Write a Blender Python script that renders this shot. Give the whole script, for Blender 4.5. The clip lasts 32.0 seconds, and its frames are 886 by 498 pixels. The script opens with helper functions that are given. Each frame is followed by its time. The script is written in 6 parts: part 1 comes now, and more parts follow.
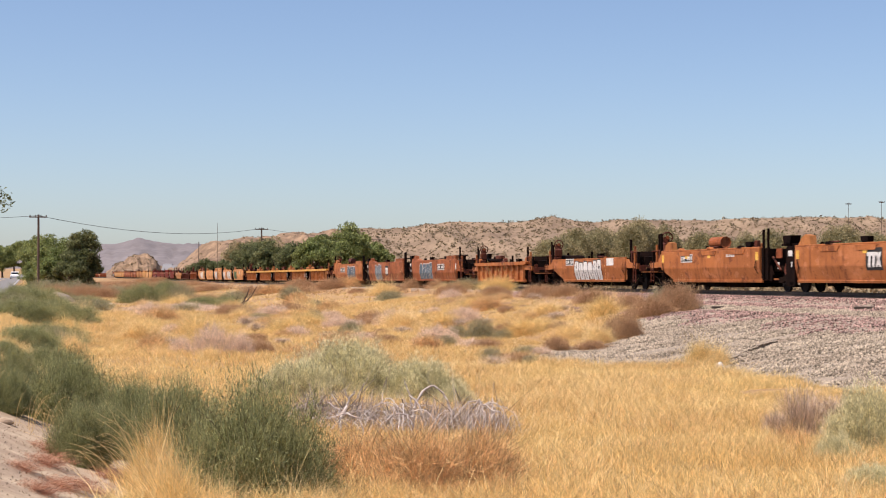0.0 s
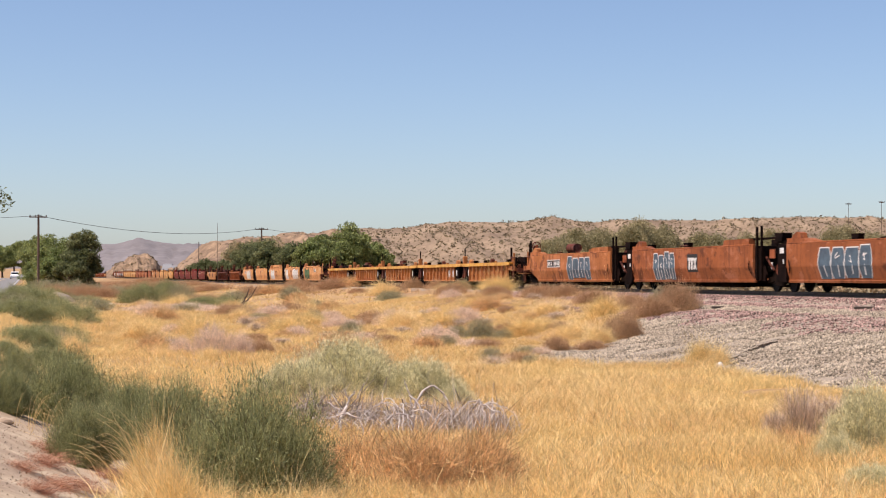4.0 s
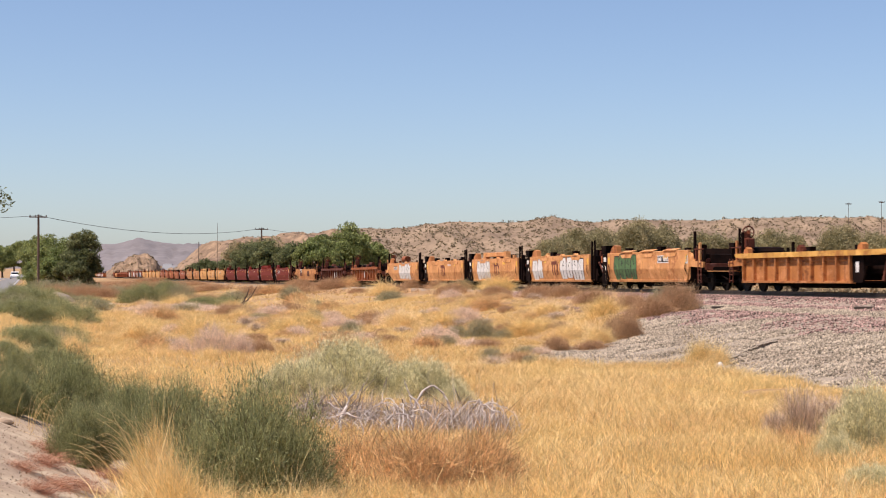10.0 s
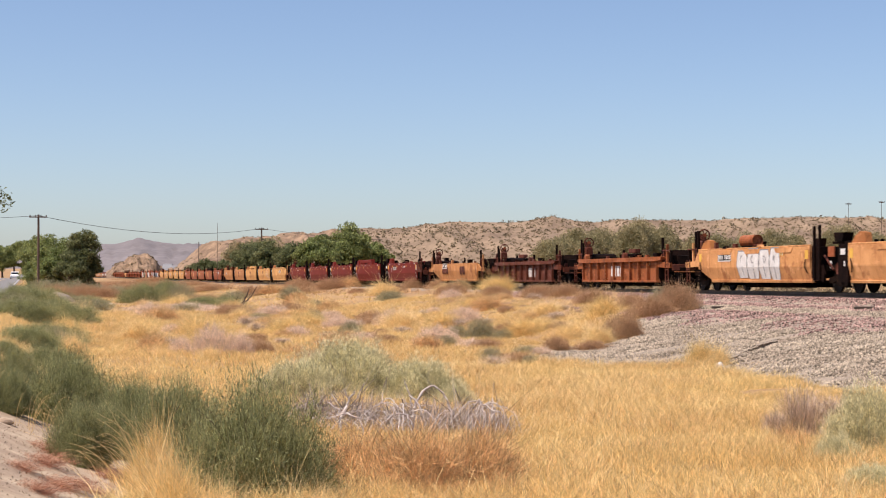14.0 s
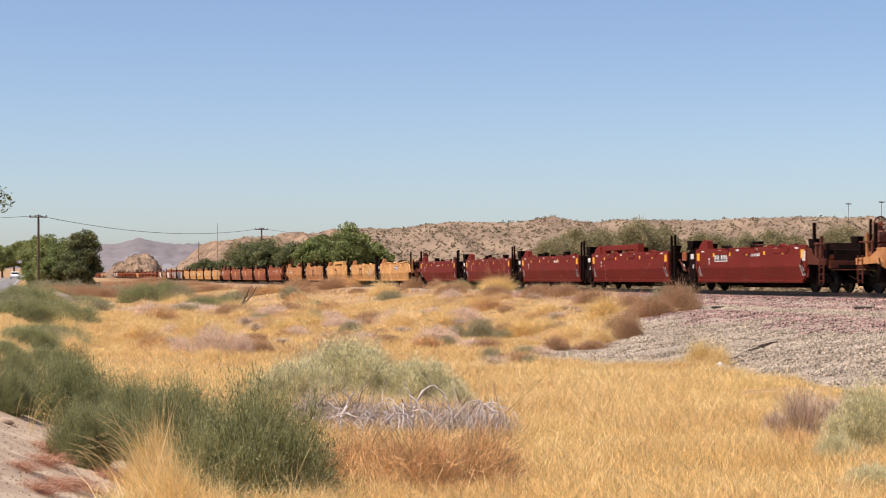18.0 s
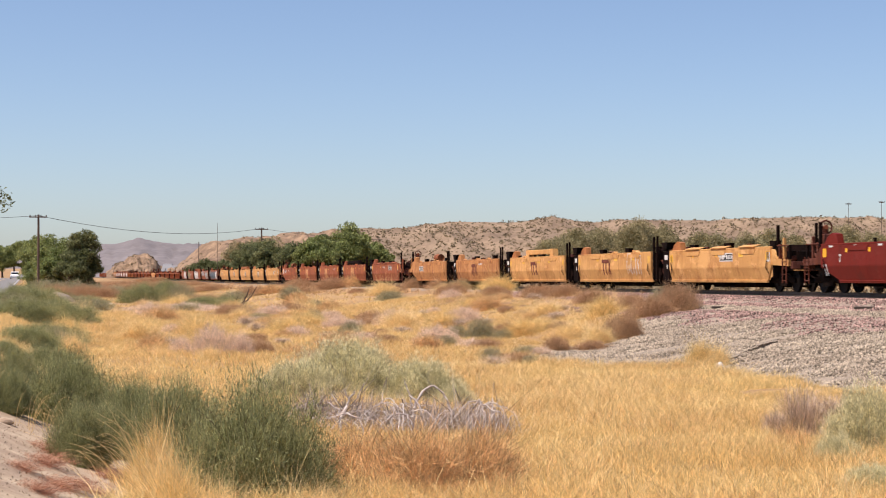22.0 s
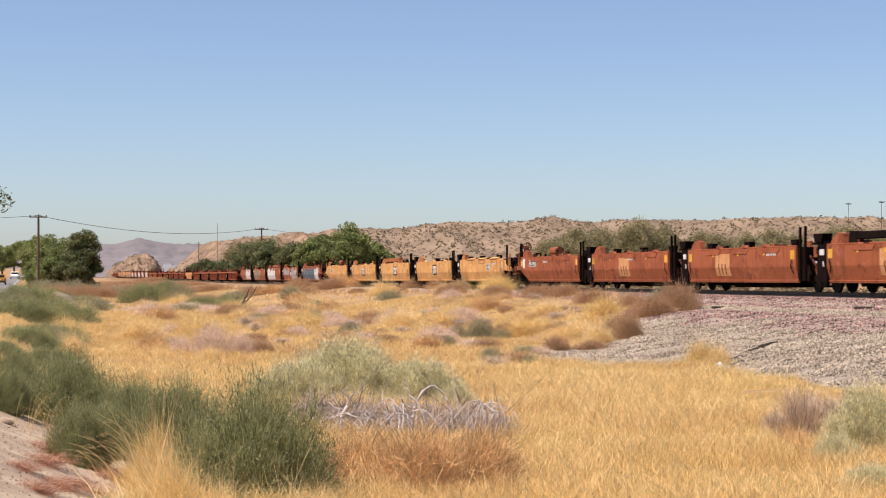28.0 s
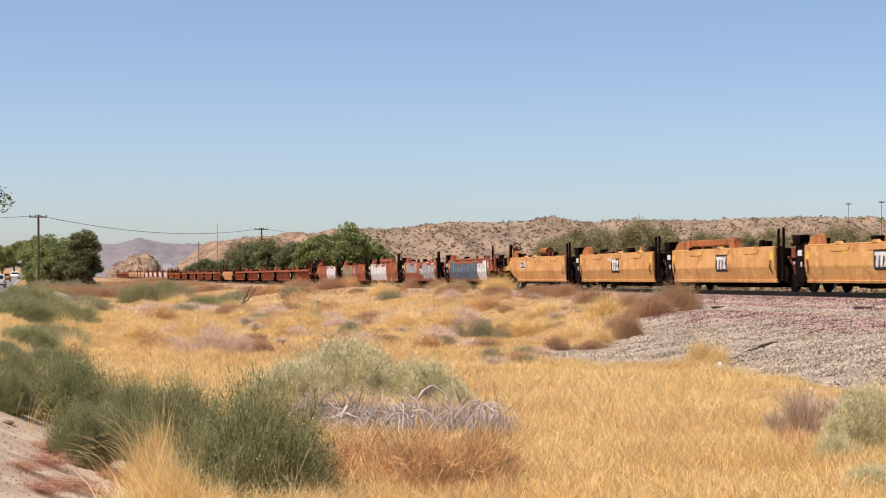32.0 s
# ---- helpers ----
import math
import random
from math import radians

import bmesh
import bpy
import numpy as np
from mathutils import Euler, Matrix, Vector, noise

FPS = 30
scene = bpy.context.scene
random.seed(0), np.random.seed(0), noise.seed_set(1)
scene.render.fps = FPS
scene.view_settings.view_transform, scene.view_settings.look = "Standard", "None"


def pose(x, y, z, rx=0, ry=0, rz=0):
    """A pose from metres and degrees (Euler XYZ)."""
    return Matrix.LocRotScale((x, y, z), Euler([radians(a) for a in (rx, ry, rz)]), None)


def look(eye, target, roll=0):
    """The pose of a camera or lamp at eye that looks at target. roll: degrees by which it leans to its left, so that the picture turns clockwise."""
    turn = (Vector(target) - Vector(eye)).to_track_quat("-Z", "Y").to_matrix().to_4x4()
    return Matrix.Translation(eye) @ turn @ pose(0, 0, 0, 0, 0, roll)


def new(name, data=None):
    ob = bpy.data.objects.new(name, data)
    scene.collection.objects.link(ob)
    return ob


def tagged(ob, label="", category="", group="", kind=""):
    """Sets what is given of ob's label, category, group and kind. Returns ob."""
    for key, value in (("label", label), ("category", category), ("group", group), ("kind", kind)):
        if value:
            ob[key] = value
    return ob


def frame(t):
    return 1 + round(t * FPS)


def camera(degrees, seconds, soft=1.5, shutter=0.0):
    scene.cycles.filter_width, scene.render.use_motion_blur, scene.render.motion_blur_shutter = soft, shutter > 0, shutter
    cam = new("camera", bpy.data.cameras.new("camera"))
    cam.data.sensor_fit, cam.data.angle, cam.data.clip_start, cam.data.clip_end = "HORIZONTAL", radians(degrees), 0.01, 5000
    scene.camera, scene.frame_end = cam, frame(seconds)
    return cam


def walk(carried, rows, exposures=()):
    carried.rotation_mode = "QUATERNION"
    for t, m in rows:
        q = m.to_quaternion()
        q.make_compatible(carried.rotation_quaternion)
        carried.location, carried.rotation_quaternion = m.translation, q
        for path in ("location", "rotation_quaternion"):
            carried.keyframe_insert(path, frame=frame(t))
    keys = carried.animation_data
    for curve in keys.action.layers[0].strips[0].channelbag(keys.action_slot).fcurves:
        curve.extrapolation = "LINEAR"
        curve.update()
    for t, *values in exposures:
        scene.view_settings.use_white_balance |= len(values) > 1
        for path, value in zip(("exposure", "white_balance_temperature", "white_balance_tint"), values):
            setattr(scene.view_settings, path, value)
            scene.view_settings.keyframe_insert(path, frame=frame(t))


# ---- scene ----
# Eye 2.5 m over the dry field; y runs ahead, x to the right. The railway runs straight towards the camera and out to its right.
EYE = 2.5
cam = camera(28.5, 32.0, soft=1.05, shutter=0.2)
walk(cam, [(0.0, pose(0, 0, EYE, 90.909, 0, 0)), (32.0, pose(0, 0, EYE, 90.909, 0, 0))], [(0.0, 0.3, 6700, 19), (32.0, 0.3, 6700, 19)])

# ---- world, sun, exposure ----
SUN_FROM = Vector((-0.44, -0.20, 0.88)).normalized()
world = bpy.data.worlds.new("world")
scene.world = world
world.use_nodes = True
sky = world.node_tree.nodes.new("ShaderNodeTexSky")
sky.sky_type = 'NISHITA'
sky.sun_disc = False
sky.sun_elevation = math.asin(SUN_FROM.z)
sky.sun_rotation = math.atan2(SUN_FROM.x, SUN_FROM.y)
sky.altitude = 1500
sky.air_density = 1.0
sky.dust_density = 2.6
sky.ozone_density = 4.0
background = world.node_tree.nodes["Background"]
background.inputs["Strength"].default_value = 0.116
air = world.node_tree.nodes.new("ShaderNodeMix")
air.data_type, air.blend_type = 'RGBA', 'MULTIPLY'
air.inputs[0].default_value = 1.0
air.inputs[7].default_value = (0.950, 0.970, 0.960, 1.0)     # dry, clear desert air
world.node_tree.links.new(sky.outputs[0], air.inputs[6])
world.node_tree.links.new(air.outputs[2], background.inputs[0])
sun = new("sun", bpy.data.lights.new("sun", 'SUN'))
sun.data.energy = 5.0
sun.data.angle = radians(0.53)
sun.data.color = (1.0, 0.95, 0.86)
sun.matrix_world = look(SUN_FROM * 100, (0, 0, 0))


# ---- materials ----
def material(name, colour, rough=0.85, other=None, scale=1.0, fine=12.0, bump=0.25, metal=0.0, island=0.0, random_object=0.0, spec=0.3, thin=0.0):
    """Two-scale mottled surface: colour to other by broad noise, fine grain in value and relief."""
    m = bpy.data.materials.new(name)
    m.use_nodes = True
    nt = m.node_tree
    n, link = nt.nodes, nt.links.new
    b = n["Principled BSDF"]
    b.inputs["Roughness"].default_value = rough
    b.inputs["Metallic"].default_value = metal
    b.inputs["Specular IOR Level"].default_value = spec
    geo = n.new("ShaderNodeTexCoord")
    broad = n.new("ShaderNodeTexNoise")
    broad.inputs["Scale"].default_value = scale
    broad.inputs["Detail"].default_value = 6
    broad.inputs["Roughness"].default_value = 0.6
    link(geo.outputs["Object"], broad.inputs["Vector"])
    ramp = n.new("ShaderNodeValToRGB")
    ramp.color_ramp.elements[0].position = 0.36
    ramp.color_ramp.elements[1].position = 0.64
    ramp.color_ramp.elements[0].color = (*colour, 1)
    ramp.color_ramp.elements[1].color = (*(other or [c * 0.7 for c in colour]), 1)
    link(broad.outputs["Fac"], ramp.inputs["Fac"])
    grain = n.new("ShaderNodeTexNoise")
    grain.inputs["Scale"].default_value = fine
    grain.inputs["Detail"].default_value = 4
    link(geo.outputs["Object"], grain.inputs["Vector"])
    hsv = n.new("ShaderNodeHueSaturation")
    value = n.new("ShaderNodeMapRange")
    value.inputs["To Min"].default_value = 0.7
    value.inputs["To Max"].default_value = 1.3
    link(grain.outputs["Fac"], value.inputs["Value"])
    out = value.outputs["Result"]
    if island or random_object:
        rnd = n.new("ShaderNodeNewGeometry").outputs["Random Per Island"] if island else n.new("ShaderNodeObjectInfo").outputs["Random"]
        amount = island or random_object
        r2 = n.new("ShaderNodeMapRange")
        r2.inputs["To Min"].default_value = 1 - amount
        r2.inputs["To Max"].default_value = 1 + amount
        link(rnd, r2.inputs["Value"])
        mul = n.new("ShaderNodeMath")
        mul.operation = 'MULTIPLY'
        link(out, mul.inputs[0])
        link(r2.outputs["Result"], mul.inputs[1])
        out = mul.outputs[0]
    link(out, hsv.inputs["Value"])
    link(ramp.outputs["Color"], hsv.inputs["Color"])
    link(hsv.outputs["Color"], b.inputs["Base Color"])
    if bump:
        bn = n.new("ShaderNodeBump")
        bn.inputs["Strength"].default_value = bump
        bn.inputs["Distance"].default_value = 0.02
        link(grain.outputs["Fac"], bn.inputs["Height"])
        link(bn.outputs["Normal"], b.inputs["Normal"])
    if thin:
        tr = n.new("ShaderNodeBsdfTranslucent")
        link(hsv.outputs["Color"], tr.inputs["Color"])
        mx = n.new("ShaderNodeMixShader")
        mx.inputs[0].default_value = thin
        link(b.outputs[0], mx.inputs[1])
        link(tr.outputs[0], mx.inputs[2])
        link(mx.outputs[0], n["Material Output"].inputs["Surface"])
    return m


def paint(name, colour, rust=(0.13, 0.045, 0.02), wear=0.45, bleach=0.35):
    """Sun-bleached freight-car paint: rust that runs down in streaks, broad blotches, chalky patches, chips."""
    m = bpy.data.materials.new(name)
    m.use_nodes = True
    nt = m.node_tree
    n, link = nt.nodes, nt.links.new
    b = n["Principled BSDF"]
    b.inputs["Roughness"].default_value = 0.62
    b.inputs["Specular IOR Level"].default_value = 0.14
    co = n.new("ShaderNodeTexCoord").outputs["Object"]
    spread = n.new("ShaderNodeVectorMath")
    spread.operation = 'SCALE'
    spread.inputs[0].default_value = (37.0, 11.0, 5.0)
    link(n.new("ShaderNodeObjectInfo").outputs["Random"], spread.inputs["Scale"])
    shift = n.new("ShaderNodeVectorMath")
    shift.operation = 'ADD'
    link(co, shift.inputs[0])
    link(spread.outputs[0], shift.inputs[1])

    def mask(stretch, scale, low, high, amount, detail=6, rough=0.65):
        mp = n.new("ShaderNodeMapping")
        mp.inputs["Scale"].default_value = stretch
        link(shift.outputs[0], mp.inputs["Vector"])
        t = n.new("ShaderNodeTexNoise")
        t.inputs["Scale"].default_value = scale
        t.inputs["Detail"].default_value = detail
        t.inputs["Roughness"].default_value = rough
        link(mp.outputs[0], t.inputs["Vector"])
        r = n.new("ShaderNodeMapRange")
        r.interpolation_type = 'SMOOTHSTEP'
        r.inputs["From Min"].default_value = low
        r.inputs["From Max"].default_value = high
        r.inputs["To Max"].default_value = amount
        link(t.outputs["Fac"], r.inputs["Value"])
        return r.outputs["Result"], t.outputs["Fac"]

    def over(below, above, fac):
        x = n.new("ShaderNodeMix")
        x.data_type = 'RGBA'
        link(fac, x.inputs[0])
        link(below, x.inputs[6])
        x.inputs[7].default_value = (*above, 1)
        return x.outputs[2]

    base = n.new("ShaderNodeRGB")
    base.outputs[0].default_value = (*colour, 1)
    pale = [min(0.8, 1.25 * c + 0.05) for c in colour]
    dull = [0.62 * c + 0.38 * r for c, r in zip(colour, rust)]
    out = over(base.outputs[0], pale, mask((1, 1, 1), 0.42, 0.46, 0.66, bleach, 4)[0])
    out = over(out, dull, mask((0.6, 0.6, 0.9), 0.75, 0.44, 0.60, 0.95 * min(1, wear + 0.3))[0])
    out = over(out, pale, mask((0.8, 0.8, 1.3), 1.5, 0.55, 0.63, 1.5 * bleach, 5)[0])
    fac, height = mask((2.6, 2.6, 0.22), 1.5, 0.50, 0.66, wear)
    out = over(out, rust, fac)
    out = over(out, rust, mask((1, 1, 1), 1.0, 0.54, 0.63, wear * 1.4, 7, 0.7)[0])
    out = over(out, [c * 0.45 for c in rust], mask((1, 1, 1), 6.0, 0.60, 0.70, wear, 5, 0.7)[0])
    link(out, b.inputs["Base Color"])
    bn = n.new("ShaderNodeBump")
    bn.inputs["Strength"].default_value = 0.15
    bn.inputs["Distance"].default_value = 0.02
    link(height, bn.inputs["Height"])
    link(bn.outputs["Normal"], b.inputs["Normal"])
    return m


PAINT = {
    "yellow": paint("faded_yellow_paint", (0.60, 0.315, 0.108), rust=(0.30, 0.105, 0.035), wear=0.35),
    "ochre": paint("ochre_paint", (0.60, 0.285, 0.108), rust=(0.27, 0.085, 0.03), wear=0.45),
    "tan": paint("dull_ochre_paint", (0.48, 0.215, 0.076), rust=(0.21, 0.066, 0.025), wear=0.5),
    "orange": paint("orange_brown_paint", (0.40, 0.135, 0.042), rust=(0.13, 0.04, 0.018), wear=0.55),
    "burnt": paint("burnt_orange_paint", (0.31, 0.092, 0.030), rust=(0.10, 0.03, 0.014), wear=0.6),
    "rust": paint("rust_brown_paint", (0.33, 0.092, 0.036), rust=(0.13, 0.036, 0.018), wear=0.5, bleach=0.22),
    "red": paint("oxide_red_paint", (0.165, 0.016, 0.009), rust=(0.09, 0.016, 0.009), wear=0.3, bleach=0.08),
    "brown": paint("dark_brown_paint", (0.12, 0.032, 0.016), rust=(0.04, 0.012, 0.008), wear=0.6),
    "band": paint("bright_yellow_paint", (0.60, 0.32, 0.075), rust=(0.28, 0.10, 0.035), wear=0.5),
    "rusty": paint("rusty_ochre_paint", (0.43, 0.165, 0.052), rust=(0.15, 0.05, 0.022), wear=0.6),
    "mark": paint("yellow_marker_paint", (0.74, 0.42, 0.07), rust=(0.45, 0.18, 0.05), wear=0.3),
}
# dark brown steel; shade of far guides and end gaps is in its colour
END = material("shade_dark_brown_steel", (0.015, 0.0065, 0.0045), 0.85, (0.005, 0.003, 0.0025), 2.0, 14, spec=0.05)
DARK = material("near_black_steel", (0.006, 0.0045, 0.004), 0.9, (0.016, 0.008, 0.005), 2.0, 20, spec=0.05)
STEEL = material("worn_rail_steel", (0.085, 0.06, 0.045), 0.5, (0.05, 0.035, 0.028), 3.0, 30, metal=0.4)
WHEELS = material("dull_wheel_steel", (0.012, 0.008, 0.007), 0.7, (0.007, 0.005, 0.004), 6.0, 30, spec=0.15)
WHITE = paint("white_paint", (0.72, 0.70, 0.67), rust=(0.3, 0.2, 0.13), wear=0.4)
BLACK = material("black_paint", (0.018, 0.017, 0.017), 0.7, (0.035, 0.03, 0.028), 3, 25, bump=0.1)
REFLECT = material("yellow_reflector", (0.85, 0.42, 0.02), 0.4, (0.75, 0.35, 0.02), 3, 30, bump=0)
SPRAY_BLUE = material("blue_grey_spray_paint", (0.09, 0.13, 0.16), 0.7, (0.05, 0.07, 0.09), 2, 20, bump=0.05)
SPRAY_WHITE = material("white_spray_paint", (0.70, 0.67, 0.63), 0.7, (0.58, 0.54, 0.50), 2, 20, bump=0.05)
SPRAY_GREEN = material("green_spray_paint", (0.10, 0.19, 0.07), 0.7, (0.05, 0.09, 0.04), 2, 20, bump=0.05)
SPRAY_OLIVE = material("olive_grey_paint", (0.27, 0.23, 0.12), 0.7, (0.2, 0.15, 0.08), 1.5, 20, bump=0.05)
SPRAY_GREY = material("grey_spray_paint", (0.33, 0.32, 0.30), 0.7, (0.22, 0.2, 0.2), 1.5, 20, bump=0.05)
STENCIL = material("faded_red_stencil", (0.13, 0.032, 0.02), 0.75, (0.18, 0.05, 0.028), 2, 20, bump=0.05)
PALE = material("faded_pale_panel", (0.60, 0.30, 0.13), 0.75, (0.50, 0.22, 0.08), 2, 20, bump=0.05)

GROUND = material("dry_sandy_soil", (0.4, 0.25, 0.11), 0.95, (0.29, 0.175, 0.085), 0.12, 5, bump=0.6)
SAND = material("pale_sand", (0.50, 0.385, 0.265), 0.95, (0.33, 0.235, 0.16), 1.3, 18, bump=0.7)
GRAVEL = material("grey_gravel_slope", (0.33, 0.265, 0.195), 0.95, (0.23, 0.185, 0.14), 0.5, 10, bump=1.0)
BALLAST = material("pink_granite_ballast", (0.36, 0.23, 0.19), 0.9, (0.19, 0.11, 0.095), 0.8, 16, bump=1.0, island=0.9)
STONES = material("grey_gravel_stones", (0.345, 0.28, 0.205), 0.95, (0.235, 0.185, 0.135), 0.6, 16, bump=0.5, island=0.65)
HILL = material("bare_desert_hillside", (0.29, 0.205, 0.133), 0.95, (0.18, 0.122, 0.08), 0.13, 1.1, bump=0.5)
CUT = material("pale_cut_rock", (0.31, 0.205, 0.125), 0.95, (0.15, 0.095, 0.06), 0.22, 1.6, bump=1.0)
# distance haze is put into this greyed colour; no haze is rendered
MOUNTAIN = material("haze_tinted_mountain", (0.2, 0.175, 0.172), 1.0, (0.155, 0.135, 0.132), 0.004, 0.03, bump=0)
ASPHALT = material("sunlit_asphalt", (0.22, 0.205, 0.19), 0.9, (0.17, 0.16, 0.15), 0.5, 20)
GRASS = material("golden_dry_grass", (0.8, 0.61, 0.27), 0.8, (0.7, 0.48, 0.19), 0.25, 3, bump=0, island=0.6, thin=0.4)
TAWNY = material("tawny_dead_grass", (0.78, 0.52, 0.26), 0.85, (0.52, 0.30, 0.14), 0.7, 4, bump=0, island=0.75, thin=0.35)
GREEN = material("dark_green_twigs", (0.35, 0.345, 0.155), 0.75, (0.26, 0.262, 0.115), 1.6, 5, bump=0, island=0.6, thin=0.4)
SAGE = material("pale_sage_twigs", (0.74, 0.67, 0.40), 0.8, (0.53, 0.485, 0.275), 1.5, 5, bump=0, island=0.6, thin=0.35)
DEAD = material("bleached_dead_twigs", (0.5, 0.42, 0.36), 0.9, (0.3, 0.24, 0.2), 2, 8, bump=0, island=0.6)
MAUVE = material("mauve_dry_twigs", (0.82, 0.645, 0.49), 0.9, (0.66, 0.49, 0.36), 2, 8, bump=0, island=0.6, thin=0.3)
LEAF = material("fresh_green_leaves", (0.205, 0.245, 0.082), 0.6, (0.27, 0.285, 0.10), 0.25, 2, bump=0, island=0.5, thin=0.45)
LEAF_DARK = material("dark_green_leaves", (0.14, 0.16, 0.065), 0.65, (0.2, 0.2, 0.085), 0.25, 2, bump=0, island=0.5, thin=0.45)
OLIVE = material("olive_tamarisk_fronds", (0.32, 0.28, 0.14), 0.75, (0.39, 0.315, 0.17), 0.25, 2, bump=0, island=0.35, thin=0.4)
BARK = material("grey_brown_bark", (0.15, 0.10, 0.07), 0.9, (0.09, 0.06, 0.045), 2, 12)
POLE = material("weathered_pole_wood", (0.13, 0.085, 0.06), 0.9, (0.09, 0.06, 0.045), 1, 15)
RUSSET = material("russet_brown_weeds", (0.52, 0.33, 0.18), 0.85, (0.42, 0.24, 0.13), 0.15, 3, bump=0, island=0.5, thin=0.3)
STEMS = material("brown_bare_stems", (0.64, 0.51, 0.39), 0.9, (0.46, 0.34, 0.25), 2, 8, bump=0, island=0.6, thin=0.2)
REDDISH = material("reddish_dried_weeds", (0.48, 0.25, 0.15), 0.9, (0.36, 0.155, 0.09), 1.5, 5, bump=0, island=0.5, thin=0.2)
DUSTY = material("dusty_grey_green_twigs", (0.40, 0.36, 0.21), 0.85, (0.30, 0.27, 0.15), 1.5, 5, bump=0, island=0.5, thin=0.35)
FIELD = material("golden_field_grass", (0.80, 0.59, 0.25), 0.8, (0.68, 0.45, 0.17), 0.12, 2, bump=0, island=0.25, thin=0.4)
STRAW = material("pale_straw_stalks", (0.88, 0.69, 0.35), 0.7, (0.78, 0.55, 0.24), 0.6, 4, bump=0, island=0.4, thin=0.3)
TIE = material("creosoted_tie_wood", (0.05, 0.038, 0.03), 0.9, (0.09, 0.07, 0.055), 2, 14)
BLEACHED = material("sun_bleached_wood", (0.66, 0.59, 0.54), 0.9, (0.42, 0.36, 0.32), 3, 20, bump=0.2)
# bluish grey that holds the shade of the cut slope by the mound
CUT_SHADE = material("shade_grey_cut_rock", (0.27, 0.27, 0.28), 0.9, (0.22, 0.22, 0.23), 0.3, 6)
SCRUB = material("desert_scrub", (0.25, 0.19, 0.11), 0.9, (0.18, 0.14, 0.08), 0.05, 1, bump=0, island=0.5)


# ---- mesh helpers ----
def thing(name, label, category, group="", kind="", at=None):
    ob = new(name)
    if at is not None:
        ob.matrix_basis = at
    return tagged(ob, label, category, group, kind)


def mesh_from(name, verts, faces, mat):
    me = bpy.data.meshes.new(name)
    me.from_pydata([tuple(v) for v in verts], [], faces)
    me.update()
    if mat:
        me.materials.append(mat)
    return me


def soup(name, tris, mat):
    """A mesh of loose triangles; tris: n x 3 x 3."""
    me = bpy.data.meshes.new(name)
    k = len(tris)
    me.vertices.add(3 * k)
    me.vertices.foreach_set("co", np.ascontiguousarray(tris, dtype=np.float32).ravel())
    me.loops.add(3 * k)
    me.loops.foreach_set("vertex_index", np.arange(3 * k, dtype=np.int32))
    me.polygons.add(k)
    me.polygons.foreach_set("loop_start", np.arange(0, 3 * k, 3, dtype=np.int32))
    me.update(calc_edges=True)
    me.materials.append(mat)
    return me


def strips(name, pts, half, mat):
    """Tapering blades as one mesh. pts: n x m x 3 centre lines, half: n x m x 3 half-width vectors; the last point is a tip."""
    n, m = pts.shape[:2]
    per = 2 * (m - 1) + 1
    v = np.empty((n, per, 3))
    v[:, 0:-1:2] = pts[:, :-1] - half[:, :-1]
    v[:, 1:-1:2] = pts[:, :-1] + half[:, :-1]
    v[:, -1] = pts[:, -1]
    loops, starts, run = [], [], 0
    for i in range(m - 2):
        loops += [2 * i, 2 * i + 1, 2 * i + 3, 2 * i + 2]
        starts.append(run)
        run += 4
    loops += [2 * (m - 2), 2 * (m - 2) + 1, per - 1]
    starts.append(run)
    run += 3
    idx = (np.array(loops)[None] + per * np.arange(n)[:, None]).ravel().astype(np.int32)
    st = (np.array(starts)[None] + run * np.arange(n)[:, None]).ravel().astype(np.int32)
    me = bpy.data.meshes.new(name)
    me.vertices.add(n * per)
    me.vertices.foreach_set("co", v.astype(np.float32).ravel())
    me.loops.add(len(idx))
    me.loops.foreach_set("vertex_index", idx)
    me.polygons.add(len(st))
    me.polygons.foreach_set("loop_start", st)
    me.update(calc_edges=True)
    me.materials.append(mat)
    return me


def unit_dirs(rng, n, up=0.0):
    d = rng.normal(size=(n, 3))
    d[:, 2] = np.abs(d[:, 2]) + up
    return d / np.linalg.norm(d, axis=1)[:, None]


def fbm(x, y, scale, octaves=4, seed=0.0):
    return noise.fractal(Vector((x * scale, y * scale, seed)), 1.0, 2.0, octaves)


def step(a, b, x):
    t = min(1.0, max(0.0, (x - a) / (b - a)))
    return t * t * (3 - 2 * t)


# ---- lie of the land ----
SLOPE = -0.2333          # the track's x falls by this for each metre ahead
OFFSET = 33.13           # its x beside the camera
HEADING = math.degrees(math.atan2(-1.0, -SLOPE))
COS = 1 / math.hypot(1, SLOPE)


def ease_through(knots, x):
    if x <= knots[0][0]:
        return knots[0][1]
    for (a, p), (b, q) in zip(knots, knots[1:]):
        if x <= b:
            return p + (q - p) * (x - a) / (b - a)
    return knots[-1][1]


RAIL = [(-200, 1.95), (68, 1.88), (130, 1.76), (220, 1.62), (340, 1.57), (470, 1.81), (670, 2.12), (1500, 2.2)]
RAIL_FINE = [sum(ease_through(RAIL, 10 * i - 200 + j) for j in range(-60, 61, 10)) / 13 for i in range(180)]


def rail_top(y):
    f = min(178.99, max(0.0, (y + 200) / 10))
    i = int(f)
    return RAIL_FINE[i] + (RAIL_FINE[i + 1] - RAIL_FINE[i]) * (f - i)


def side(x, y):
    """Metres from the track's middle, positive on the camera's side."""
    return (OFFSET + SLOPE * y - x) * COS


ROAD_SLOPE, ROAD_OFFSET = -0.237, -2.1   # right edge of the highway
